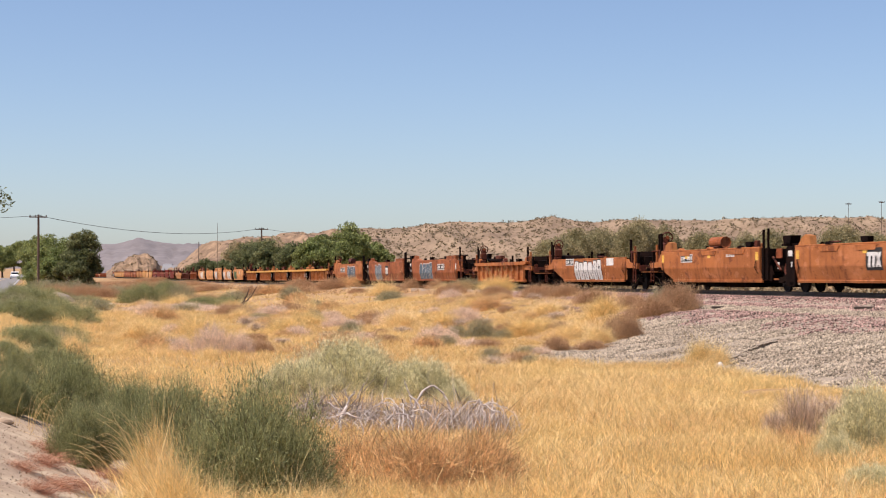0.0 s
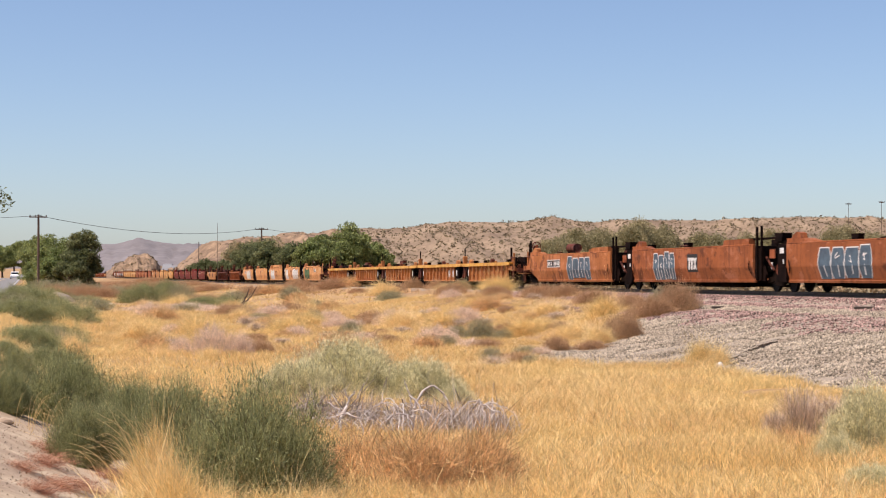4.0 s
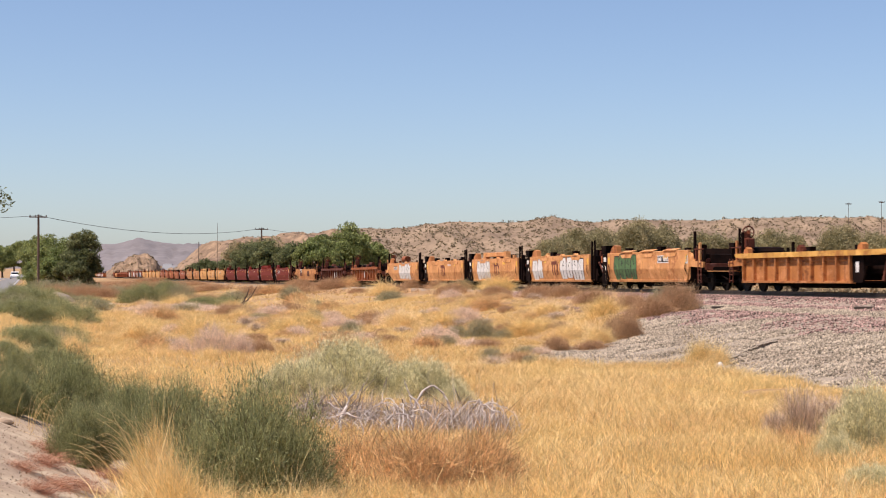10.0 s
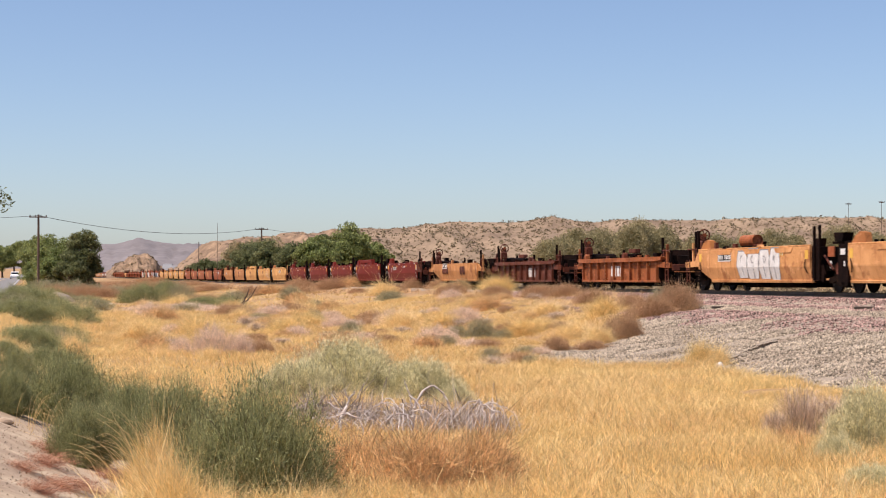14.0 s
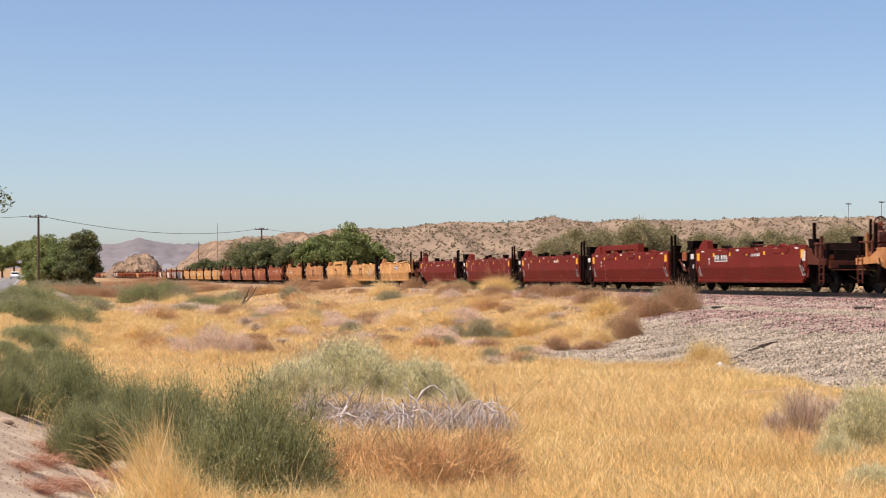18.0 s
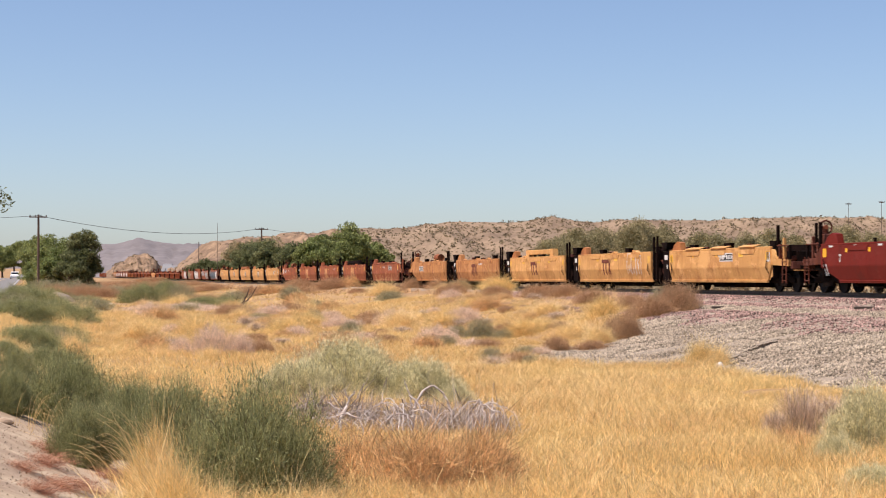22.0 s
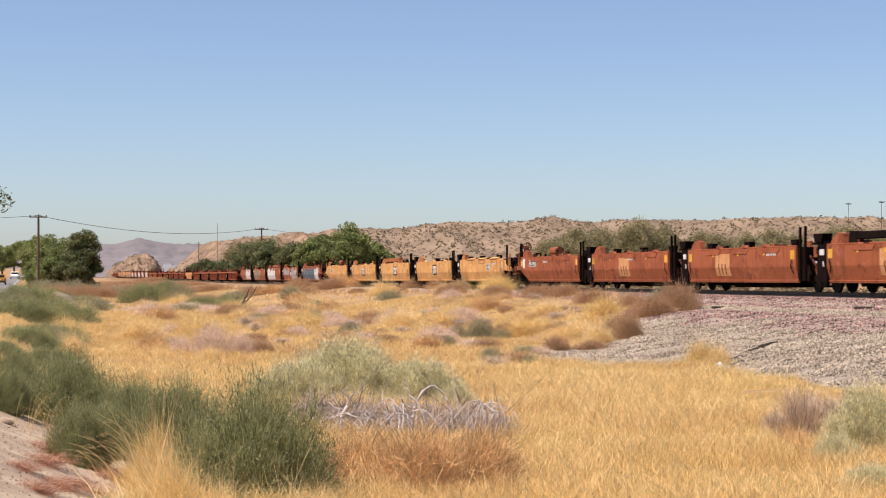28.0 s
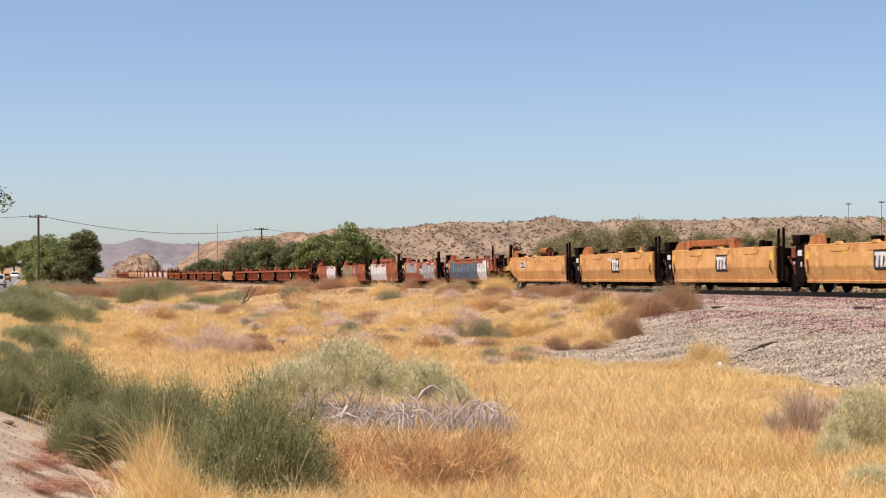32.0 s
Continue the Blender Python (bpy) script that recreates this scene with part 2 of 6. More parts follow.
BANK = [(0, 0.22), (2.6, 0.20), (3.6, 0.42), (5.8, 0.60), (7.8, 0.80), (11.0, 1.45), (14.0, 1.98), (17, 2.0)]


def road_level(y):
    return 0.9 + 1.05 * step(150, 480, y) + max(0.0, y - 900) * 0.0065


def land(x, y):
    s = side(x, y)
    far = 0.9 * step(350, 700, y) + max(0.0, y - 900) * 0.0065
    field = far + 0.10 * fbm(x, y, 0.12, 3) + 0.05 * fbm(x, y, 0.6, 2, 3.0)
    rough = 0.0
    if s >= 0:
        if s < 17:
            drop = ease_through(BANK, s)
            top = rail_top(y)
            full = max(0.0, top - field)
            h = top - drop * (full / 2.0 if drop > 0.8 else 1) if full < 2.0 else top - drop
            h = max(h, field) if s > 6 else h
            rough = 0.05 * step(3, 7, s) * fbm(x, y, 0.7, 3, 7.0)
            h = h + (field - h) * step(12.5, 17, s)
        else:
            h = field
    else:
        h = rail_top(y) - ease_through([(0, 0.22), (2.4, 0.22), (4, 0.8), (30, 0.9)], -s) + 0.1 * fbm(x, y, 0.1, 3) * step(4, 12, -s)
    edge = ROAD_SLOPE * y + ROAD_OFFSET
    if s > 13:
        h += (road_level(y) - h) * step(3.5, 0.3, x - edge) if x > edge + 0.3 else road_level(y) - h
    return h + rough


def ahead(k, d, up=0.0):
    """A place on the ground: d metres ahead, k metres aside for each metre ahead."""
    return Vector((k * d, d, land(k * d, d) + up))


def gravelly(x, y, s):
    """Bare crushed stone on the bank, up to a ragged edge where the grass takes over."""
    n = fbm(x, y, 0.35, 3)
    return -30 < y < 80 - 1.9 * (s - 3.4) + 4 * n and 2 < s < 15.0 + 2.4 * step(43, 52, y) + 1.5 * n


def build_ground():
    ys = [-900, -600, -400, -250, -150, -90, -60, -40, -25, -12, 0, 6, 10]
    while ys[-1] < 4800:
        ys.append(ys[-1] + max(0.5, 0.022 * ys[-1]))
    ks = np.linspace(-1, 1, 181)
    rows = []
    for y in ys:
        w = 0.34 * y + 30 if y > 0 else 0.4 * -y + 60 if y < -20 else 30 - 1.9 * y
        rows.append([(k * w, y, land(k * w, y)) for k in ks])
    nk = len(ks)
    verts = [v for r in rows for v in r]
    faces = [(j * nk + i, j * nk + i + 1, (j + 1) * nk + i + 1, (j + 1) * nk + i) for j in range(len(ys) - 1) for i in range(nk - 1)]
    me = mesh_from("ground", verts, faces, GROUND)
    me.materials.append(GRAVEL)
    me.materials.append(SAND)
    for p in me.polygons:
        p.use_smooth = True
        c = p.center
        s = side(c.x, c.y)
        if -4 < s < 18 and c.y < 400:
            if gravelly(c.x, c.y, s) or abs(s) < 3.0:
                p.material_index = 1
        if c.x < -0.158 * c.y - 0.35 + 0.5 * fbm(c.x, c.y, 0.5, 2) and 0 < c.y < 27 and c.x > -0.30 * c.y:
            p.material_index = 2
    return tagged(new("ground", me), "dry sandy desert field with gravel railway bank", "ground", kind="structure")


build_ground()


# ---- hills ----
def hill(name, label, k0, k1, d0, d1, top, mat, gully=1.0, nk=220, nd=40, seed=0.0, foot=0.0):
    """A hill with the skyline top(k): rise over the eye per metre ahead, reached at d1."""
    verts = []
    for j in range(nd + 1):
        f = j / nd * 1.5
        d = d0 + (d1 - d0) * f
        for i in range(nk + 1):
            k = k0 + (k1 - k0) * i / nk
            peak = top(k) * d1 + EYE
            rise = f ** 0.75 if f < 1 else 1 - 0.6 * (f - 1)
            h = foot + (peak - foot) * rise
            x = k * d
            g = 1 - abs(noise.fractal(Vector((x * 0.055 + 0.012 * d, d * 0.010, seed)), 1.0, 2.0, 5)) * 2
            h += gully * (g - 0.6) * min(1.0, 3.2 * f * (1.12 - min(f, 1.0))) * 1.6
            verts.append((x, d, h))
    w = nk + 1
    faces = [(j * w + i, j * w + i + 1, (j + 1) * w + i + 1, (j + 1) * w + i) for j in range(nd) for i in range(nk)]
    me = mesh_from(name, verts, faces, mat)
    me.polygons.foreach_set("use_smooth", [True] * len(me.polygons))
    return tagged(new(name, me), label, "hill", kind="structure")


RIDGE = [(-0.17, 0.0125), (-0.155, 0.014), (-0.14, 0.018), (-0.12, 0.0205), (-0.09, 0.0235), (-0.06, 0.026), (-0.047, 0.0278), (-0.03, 0.0285), (-0.01, 0.0302), (0.005, 0.0322), (0.025, 0.0316),
         (0.045, 0.0325), (0.063, 0.0350), (0.075, 0.0325), (0.095, 0.0318), (0.115, 0.0332), (0.135, 0.0330), (0.15, 0.0340), (0.17, 0.0330), (0.2, 0.0336), (0.225, 0.0340), (0.26, 0.0343), (0.40, 0.034)]
hill("hill_range", "bare tan desert hills dotted with scrub", -0.10, 0.40, 372, 430, lambda k: ease_through(RIDGE, k) - 0.02 * step(-0.06, -0.10, k) + 0.0006 * fbm(k * 100, 0, 0.35, 3), HILL, 1.0, 420, 60, 2.0)
hill("hill_west", "pale tan hill with a steep cut face", -0.158, -0.02, 560, 680, lambda k: ease_through([(-0.158, 0.003), (-0.150, 0.0105), (-0.138, 0.0190), (-0.12, 0.0215), (-0.09, 0.0245), (-0.05, 0.028), (-0.02, 0.027)], k), CUT, 3.0, 200, 40, 5.0)
hill("rock_mound", "pale cut rock mound beside the track", -0.193, -0.155, 700, 760, lambda k: ease_through([(-0.195, 0.0), (-0.187, 0.0065), (-0.180, 0.0105), (-0.174, 0.0128), (-0.1695, 0.0142), (-0.1665, 0.0115), (-0.163, 0.0065), (-0.158, 0.0035), (-0.155, 0.0)], k), CUT, 3.4, 140, 44, 9.0)
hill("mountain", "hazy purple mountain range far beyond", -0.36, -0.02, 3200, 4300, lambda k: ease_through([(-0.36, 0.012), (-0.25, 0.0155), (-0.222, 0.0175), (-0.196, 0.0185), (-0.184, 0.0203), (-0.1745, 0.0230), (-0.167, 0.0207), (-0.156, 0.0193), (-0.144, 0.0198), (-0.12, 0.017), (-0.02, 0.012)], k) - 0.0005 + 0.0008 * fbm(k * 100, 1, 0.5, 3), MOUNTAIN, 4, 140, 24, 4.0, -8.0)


# ---- track ----
def along(d, aside=0.0, up=0.0):
    """A place d metres ahead on the track, aside metres to the camera's side."""
    return Vector((OFFSET + SLOPE * d - aside * COS, d + aside * SLOPE * COS, rail_top(d) + up))


def build_track():
    for aside in (-0.76, 0.76):
        verts, faces = [], []
        prof = [(-0.036, 0), (0.036, 0), (0.036, -0.04), (0.012, -0.05), (0.012, -0.14), (0.07, -0.17), (-0.07, -0.17), (-0.012, -0.14), (-0.012, -0.05), (-0.036, -0.04)]
        ds = [-700 + 10 * i for i in range(220)]
        for d in ds:
            for a, u in prof:
                verts.append(along(d, aside + a, u))
        m = len(prof)
        for j in range(len(ds) - 1):
            for i in range(m):
                faces.append((j * m + i, j * m + (i + 1) % m, (j + 1) * m + (i + 1) % m, (j + 1) * m + i))
        tagged(new("rail", mesh_from("rail", verts, faces, STEEL)), "worn brown steel running rail on ties", "rail", "rails", "structure")


build_track()


def build_ties():
    bm = bmesh.new()
    bmesh.ops.create_cube(bm, size=1)
    bmesh.ops.scale(bm, vec=(2.6, 0.22, 0.17), verts=bm.verts)
    bmesh.ops.bevel(bm, geom=bm.edges[:], offset=0.012, segments=1, affect='EDGES')
    me = bpy.data.meshes.new("railroad_tie")
    bm.to_mesh(me)
    bm.free()
    me.materials.append(TIE)
    track = tagged(new("track_bed"), "creosoted wooden ties under the rails", "railway", kind="structure")
    for i in range(130):
        d = 58 + 0.52 * i
        ob = new("railroad_tie", me)
        ob.parent = track
        ob.matrix_basis = pose(*along(d, 0, -0.25), 0, 0, HEADING + 90)


build_ties()


# ---- the train ----
MESHES = {}


def part(name, me, mat, parent, at=None, label=""):
    ob = new(name, me)
    if not me.materials:
        me.materials.append(None)
    ob.material_slots[0].link = 'OBJECT'
    ob.material_slots[0].material = mat
    ob.parent = parent
    if at is not None:
        ob.matrix_basis = at
    if label:
        ob["label"] = label
    return ob


def shared(key, build):
    if key not in MESHES:
        bm = bmesh.new()
        build(bm)
        bmesh.ops.recalc_face_normals(bm, faces=bm.faces)
        me = bpy.data.meshes.new(str(key[0]))
        bm.to_mesh(me)
        bm.free()
        MESHES[key] = me
    return MESHES[key]


def block(lx, ly, lz, soft=0.012):
    """A box with eased edges, its middle at the origin."""
    def build(bm):
        bmesh.ops.create_cube(bm, size=1)
        bmesh.ops.scale(bm, vec=(lx, ly, lz), verts=bm.verts)
        bmesh.ops.bevel(bm, geom=bm.edges[:], offset=min(soft, 0.3 * min(lx, ly, lz)), segments=1, affect='EDGES')
    return shared(("block", round(lx, 3), round(ly, 3), round(lz, 3)), build)


def plate(key, outline, y0, y1):
    """An outline in x and z, drawn out from y0 to y1."""
    def build(bm):
        a = [bm.verts.new((x, y0, z)) for x, z in outline]
        b = [bm.verts.new((x, y1, z)) for x, z in outline]
        bm.faces.new(a)
        bm.faces.new(b[::-1])
        for i in range(len(a)):
            j = (i + 1) % len(a)
            bm.faces.new((a[i], b[i], b[j], a[j]))
    return shared((key, y0, y1) if isinstance(key, str) else (*key, y0, y1), build)


def drum(key, radius, width, axis='y', segments=20, rim=0.0):
    def build(bm):
        bmesh.ops.create_cone(bm, cap_ends=True, segments=segments, radius1=radius, radius2=radius, depth=width)
        if rim:
            caps = [f for f in bm.faces if len(f.verts) == segments]
            for f in caps:
                n = f.normal.copy()
                bmesh.ops.inset_region(bm, faces=[f], thickness=rim)
                bmesh.ops.translate(bm, verts=f.verts, vec=-n * 0.035)
        turn = Matrix.Rotation(math.pi / 2, 4, 'X' if axis == 'y' else 'Y')
        bmesh.ops.transform(bm, matrix=turn, verts=bm.verts)
    return shared((key, radius, width, axis), build)


BEND = 1.08


def skin_y(z):
    """Half width of a smooth well at height z: upright above the bend, drawn in below it."""
    return 1.48 if z >= BEND else 1.48 - 0.17 * (BEND - z) / (BEND - 0.42)


def well_side(length, top, bend, notch_front, notch_rear):
    """The pressed side of a well with a rolled foot; notches clear the trucks at coupled ends."""
    def build(bm):
        zs = [0.40, 0.50, 0.52, 0.80, bend - 0.03, bend + 0.03, 0.5 * (bend + top), top - 0.03, top]
        rows = []
        for i, z in enumerate(zs):
            cut = max(0.0, min(1.0, (bend - 0.06 - z) / (bend - 0.55)))
            x0 = -length / 2 + cut * notch_rear
            x1 = length / 2 - cut * notch_front
            y = 1.48 if z >= bend else 1.48 - 0.17 * (bend - z) / (bend - 0.42)
            y += -0.03 if z == top else 0.05 if i < 2 else 0
            rows.append([bm.verts.new(v) for v in ((x0, -y, z), (x1, -y, z), (x1, -y + 0.09, z), (x0, -y + 0.09, z))])
        for r, q in zip(rows, rows[1:]):
            for i in range(4):
                j = (i + 1) % 4
                bm.faces.new((r[i], r[j], q[j], q[i]))
        bm.faces.new(rows[0][::-1])
        bm.faces.new(rows[-1])
    return shared(("well_side", length, top, notch_front, notch_rear), build)


def rib_side(length, top):
    """The upright plate of a ribbed well, between its chords."""
    def build(bm):
        bmesh.ops.create_cube(bm, size=1)
        bmesh.ops.scale(bm, vec=(length, 0.05, top - 0.44), verts=bm.verts)
        bmesh.ops.translate(bm, vec=(0, -1.33, (top + 0.44) / 2), verts=bm.verts)
    return shared(("rib_side", length, top), build)


def quads_on_skin(quads, out):
    """Small flat quads in x and z, laid on the well's near skin."""
    verts, faces = [], []
    for q in quads:
        n = len(verts)
        verts += [(x, -skin_y(z) - out, z) for x, z in q]
        faces.append(tuple(range(n, n + 4)))
    return mesh_from("markings", verts, faces, None)


def rect(x, z, w, h, slant=0.0):
    """A rectangle split at the bend and into short lengths."""
    zs = sorted({z - h / 2, z + h / 2} | ({BEND} if z - h / 2 < BEND < z + h / 2 else set()))
    out = []
    for a, b in zip(zs, zs[1:]):
        sa, sb = slant * (a - z), slant * (b - z)
        out.append([(x - w / 2 + sa, a), (x + w / 2 + sa, a), (x + w / 2 + sb, b), (x - w / 2 + sb, b)])
    return out


def ribbon(points, width):
    out = []
    for (xa, za), (xb, zb) in zip(points, points[1:]):
        for t in range(3):
            p = Vector((xa + (xb - xa) * t / 3, za + (zb - za) * t / 3))
            q = Vector((xa + (xb - xa) * (t + 1) / 3, za + (zb - za) * (t + 1) / 3))
            d = (q - p).normalized()
            n = Vector((-d.y, d.x)) * width / 2
            out.append([tuple(p - n), tuple(q - n + d * width * 0.2), tuple(q + n + d * width * 0.2), tuple(p + n)])
    return out


def markings(name, quads, mat, parent, out, label=""):
    ob = part(name, quads_on_skin(quads, out), mat, parent, None, label)
    if name in ("graffiti_outline", "graffiti_fill", "lettering_strip"):
        ob["kind"] = "stuff"
    return ob


def logo(u, x, z=1.32, w=1.35, h=0.86):
    panel = markings("logo_panel", rect(x, z, w, h), BLACK, u, 0.006, "black rectangular panel")
    bars = rect(x - w * 0.14, z + h * 0.22, w * 0.56, h * 0.17)
    for f in (-0.27, -0.02):
        bars += rect(x + f * w, z - h * 0.10, w * 0.15, h * 0.54, 0.12)
    for lean in (0.5, -0.5):
        bars += rect(x + w * 0.27, z - h * 0.03, w * 0.14, h * 0.66, lean)
    markings("logo_shape", bars, SPRAY_WHITE, panel, 0.010, "white shapes on the black panel")


def number_panel(u, x, z=1.55, w=1.5, h=0.34):
    panel = markings("number_panel", rect(x, z, w, h), BLACK, u, 0.006, "black panel with a pale border")
    edge = rect(x, z + h / 2, w + 0.06, 0.045) + rect(x, z - h / 2, w + 0.06, 0.045)
    edge += rect(x - w / 2, z, 0.045, h) + rect(x + w / 2, z, 0.045, h)
    for i in range(8):
        if i != 3:
            edge += rect(x - w * 0.42 + i * w * 0.12, z, w * 0.075, h * 0.55)
    markings("lettering_strip", edge, SPRAY_WHITE, panel, 0.010, "row of white bars")


def stencil(u, x, z=1.22, mat=None, w=1.75, h=0.92):
    q = rect(x - w * 0.12, z + h * 0.34, w * 0.66, h * 0.22)
    for f in (-0.30, -0.04):
        q += rect(x + f * w, z - h * 0.08, w * 0.10, h * 0.74, -0.06)
    for lean in (0.45, -0.45):
        q += rect(x + w * 0.28, z - h * 0.02, w * 0.09, h * 0.84, lean)
    markings("faded_mark", q, mat or STENCIL, u, 0.006, "faded comb-shaped mark")


def pale_panel(u, x, z=1.2):
    panel = markings("faded_panel", rect(x, z, 1.7, 1.0), PALE, u, 0.006, "pale overpainted panel")
    q = []
    for i in range(3):
        q += rect(x - 0.45 + i * 0.4, z - 0.2, 0.12, 0.5)
    markings("faded_mark", q, STENCIL, panel, 0.010, "faded red strokes")


def reflectors(u, length, z=1.62, count=7, w=0.22, h=0.16):
    for i in range(count):
        x = -length / 2 + 0.35 + (length - 0.7) * i / (count - 1)
        big = i in (0, count - 1)
        markings("reflector", rect(x, z - (0.02 if big else -0.06), w * (1.5 if big else 0.8), h * (2.2 if big else 1)), REFLECT, u, 0.008, "")


def graffiti(u, x, w, fill, line, seed, z0=0.52, z1=1.90, letters=4):
    """Spray-painted shapes: swelling upright forms with outlines that cross and curl."""
    rng = random.Random(seed)
    fills, lines = [], []
    edges = [x - w / 2 + w * i / letters + (rng.uniform(-0.12, 0.12) * w / letters if 0 < i < letters else 0) for i in range(letters + 1)]
    for i in range(letters):
        a, b = edges[i], edges[i + 1]
        lean = rng.uniform(-0.06, 0.14) * (b - a)
        low, high = z0 + rng.uniform(-0.04, 0.10), z1 - rng.uniform(-0.02, 0.16)
        n = 6
        rows = []
        for j in range(n + 1):
            f = j / n
            z = low + (high - low) * f
            pinch = 0.07 * (b - a) * math.sin(f * 9.4 + rng.uniform(-0.6, 0.6)) + (0.16 * (b - a) if j in (0, n) else 0)
            rows.append((a + pinch * 0.7 + lean * (f - 0.5), b - pinch * 0.7 + lean * (f - 0.5), z))
        if low < BEND < high:
            rows = sorted(rows + [(a + lean * ((BEND - low) / (high - low) - 0.5), b + lean * ((BEND - low) / (high - low) - 0.5), BEND)], key=lambda r: r[2])
        for p, q in zip(rows, rows[1:]):
            fills.append([(p[0], p[2]), (p[1], p[2]), (q[1], q[2]), (q[0], q[2])])
        lines += ribbon([(r[0], r[2]) for r in rows], 0.055) + ribbon([(r[1], r[2]) for r in rows], 0.045)
        lines += ribbon([(rows[-1][0], rows[-1][2]), (rows[-1][1], rows[-1][2])], 0.05)
        mid = (a + b) / 2
        lines += ribbon([(mid + rng.uniform(-0.1, 0.1), low + rng.uniform(0.0, 0.15)), (mid + rng.uniform(-0.08, 0.08), low + (high - low) * 0.42)], 0.07)
        if rng.random() < 0.8:
            za, rr = low + (high - low) * rng.uniform(0.62, 0.75), (b - a) * 0.17
            lines += ribbon([(mid + rr * math.cos(t), za + 0.16 * math.sin(t)) for t in [rng.uniform(0, 3) + 0.9 * k for k in range(5)]], 0.05)
    if fill:
        base = markings("graffiti_fill", fills, fill, u, 0.012, "spray-painted swelling shapes")
    else:
        base = u
    markings("graffiti_outline", lines, line, base, 0.018, "spray-painted curling outlines")


def truck(u, x):
    for y in (-0.98, 0.98):
        frame_me = plate("truck_frame", [(-1.25, 0.40), (-1.2, 0.62), (-0.75, 0.66), (-0.4, 0.80), (0.4, 0.80), (0.75, 0.66), (1.2, 0.62), (1.25, 0.40), (0.95, 0.38), (0.55, 0.48), (0.42, 0.26), (-0.42, 0.26), (-0.55, 0.48), (-0.95, 0.38)], -0.06, 0.06)
        side_frame = part("truck_frame", frame_me, DARK, u, pose(x, y, 0))
        for dx in (-0.89, 0.89):
            part("wheel", drum("wheel", 0.46, 0.13, 'y', 22, 0.07), WHEELS, side_frame, pose(dx, y * -0.23, 0.46))
    part("bolster", block(0.45, 2.2, 0.3), DARK, u, pose(x, 0, 0.66))
    for dx in (-0.89, 0.89):
        part("axle", drum("axle", 0.08, 1.5, 'y', 10), WHEELS, u, pose(x + dx, 0, 0.46))


def ring(radius, thick):
    """An open hand wheel's rim, its axle along x."""
    def build(bm):
        n, m = 20, 6
        rows = []
        for i in range(n):
            a = 2 * math.pi * i / n
            rows.append([bm.verts.new((thick * math.sin(2 * math.pi * j / m), (radius + thick * math.cos(2 * math.pi * j / m)) * math.cos(a), (radius + thick * math.cos(2 * math.pi * j / m)) * math.sin(a))) for j in range(m)])
        for i in range(n):
            for j in range(m):
                bm.faces.new((rows[i][j], rows[i][(j + 1) % m], rows[(i + 1) % n][(j + 1) % m], rows[(i + 1) % n][j]))
    return shared(("ring", radius, thick), build)


def joint_front(u, half, g, top, mat, rng):
    """The leading end of a well at an articulated joint: twin tall container guides before a dark bulkhead."""
    part("bulkhead", block(0.10, 2.76, top - 0.60), END, u, pose(half + 0.03, 0, (top + 0.56) / 2))
    part("end_platform", block(g, 1.9, 0.24), DARK, u, pose(half + g / 2, 0, 1.0))
    for dx, z1, m in ((0.24, top + 0.80, END), (0.74, top + 0.84, END)):
        part("guide_post", block(0.10, 0.10, round(z1 - 0.5, 2)), m, u, pose(half + dx, -1.38, (z1 + 0.5) / 2))
        part("guide_post", block(0.14, 0.14, 1.7), DARK, u, pose(half + dx, 1.38, 1.35))
    part("knee_brace", plate("knee_brace", [(0, 0.55), (0.9, 0.45), (0.95, 0.75), (0.55, 1.35), (0.3, 1.9), (0, 1.9)], -0.05, 0.05), END, u, pose(half + 0.08, -1.28, 0))
    part("step_panel", block(0.55, 0.06, 0.42), PAINT["rust"], u, pose(half + 0.98, -0.98, 1.66))
    part("brake_pipe", drum("brake_pipe", 0.05, 1.0, 'x', 8), PAINT["brown"], u, pose(half + 0.9, -1.05, 1.22, 0, 35, 0))
    part("white_mark", block(0.16, 0.012, 0.30), SPRAY_WHITE, u, pose(half + 1.0, -1.02, 1.14))


def joint_rear(u, half, g, top, mat, rng):
    """The trailing end at a joint: a dark rounded end plate, a cable tray and its bracket over the truck."""
    part("bulkhead", block(0.10, 2.76, top - 0.60), END, u, pose(-half - 0.03, 0, (top + 0.56) / 2))
    part("end_platform", block(g, 1.9, 0.24), DARK, u, pose(-half - g / 2, 0, 1.0))
    for sy in (-1, 1):
        part("end_plate", plate(("end_plate", round(top, 2)), [(-0.86, 0.62), (-0.70, 0.44), (0, 0.42), (0, top + 0.04), (-0.78, top + 0.02), (-0.86, top - 0.1)], -0.05, 0.05), END, u, pose(-half - 0.02, sy * 1.43, 0))
    part("white_mark", block(0.40, 0.012, 0.24), SPRAY_WHITE, u, pose(-half - 0.44, -1.487, top - 0.28))
    part("white_mark", block(0.10, 0.012, 0.20), SPRAY_WHITE, u, pose(-half - 0.30, -1.487, top - 0.75))
    part("tray_arm", block(1.9, 0.12, 0.10), END, u, pose(-half - 1.0, -1.15, top + 0.10))
    part("cable_tray", plate("cable_tray", [(-0.32, 0), (0.32, 0), (0.44, 0.34), (-0.44, 0.34)], -0.22, 0.22), END, u, pose(-half - 1.15, -1.10, top + 0.15))
    part("tray_stand", block(0.34, 0.30, 1.0), END, u, pose(-half - 1.1, -1.10, 1.55))
    part("hose_loop", drum("hose_loop", 0.26, 0.16, 'y', 14, 0.06), PAINT["brown"], u, pose(-half - 1.25, -1.20, 0.98))
    truck(u, -(half + g))


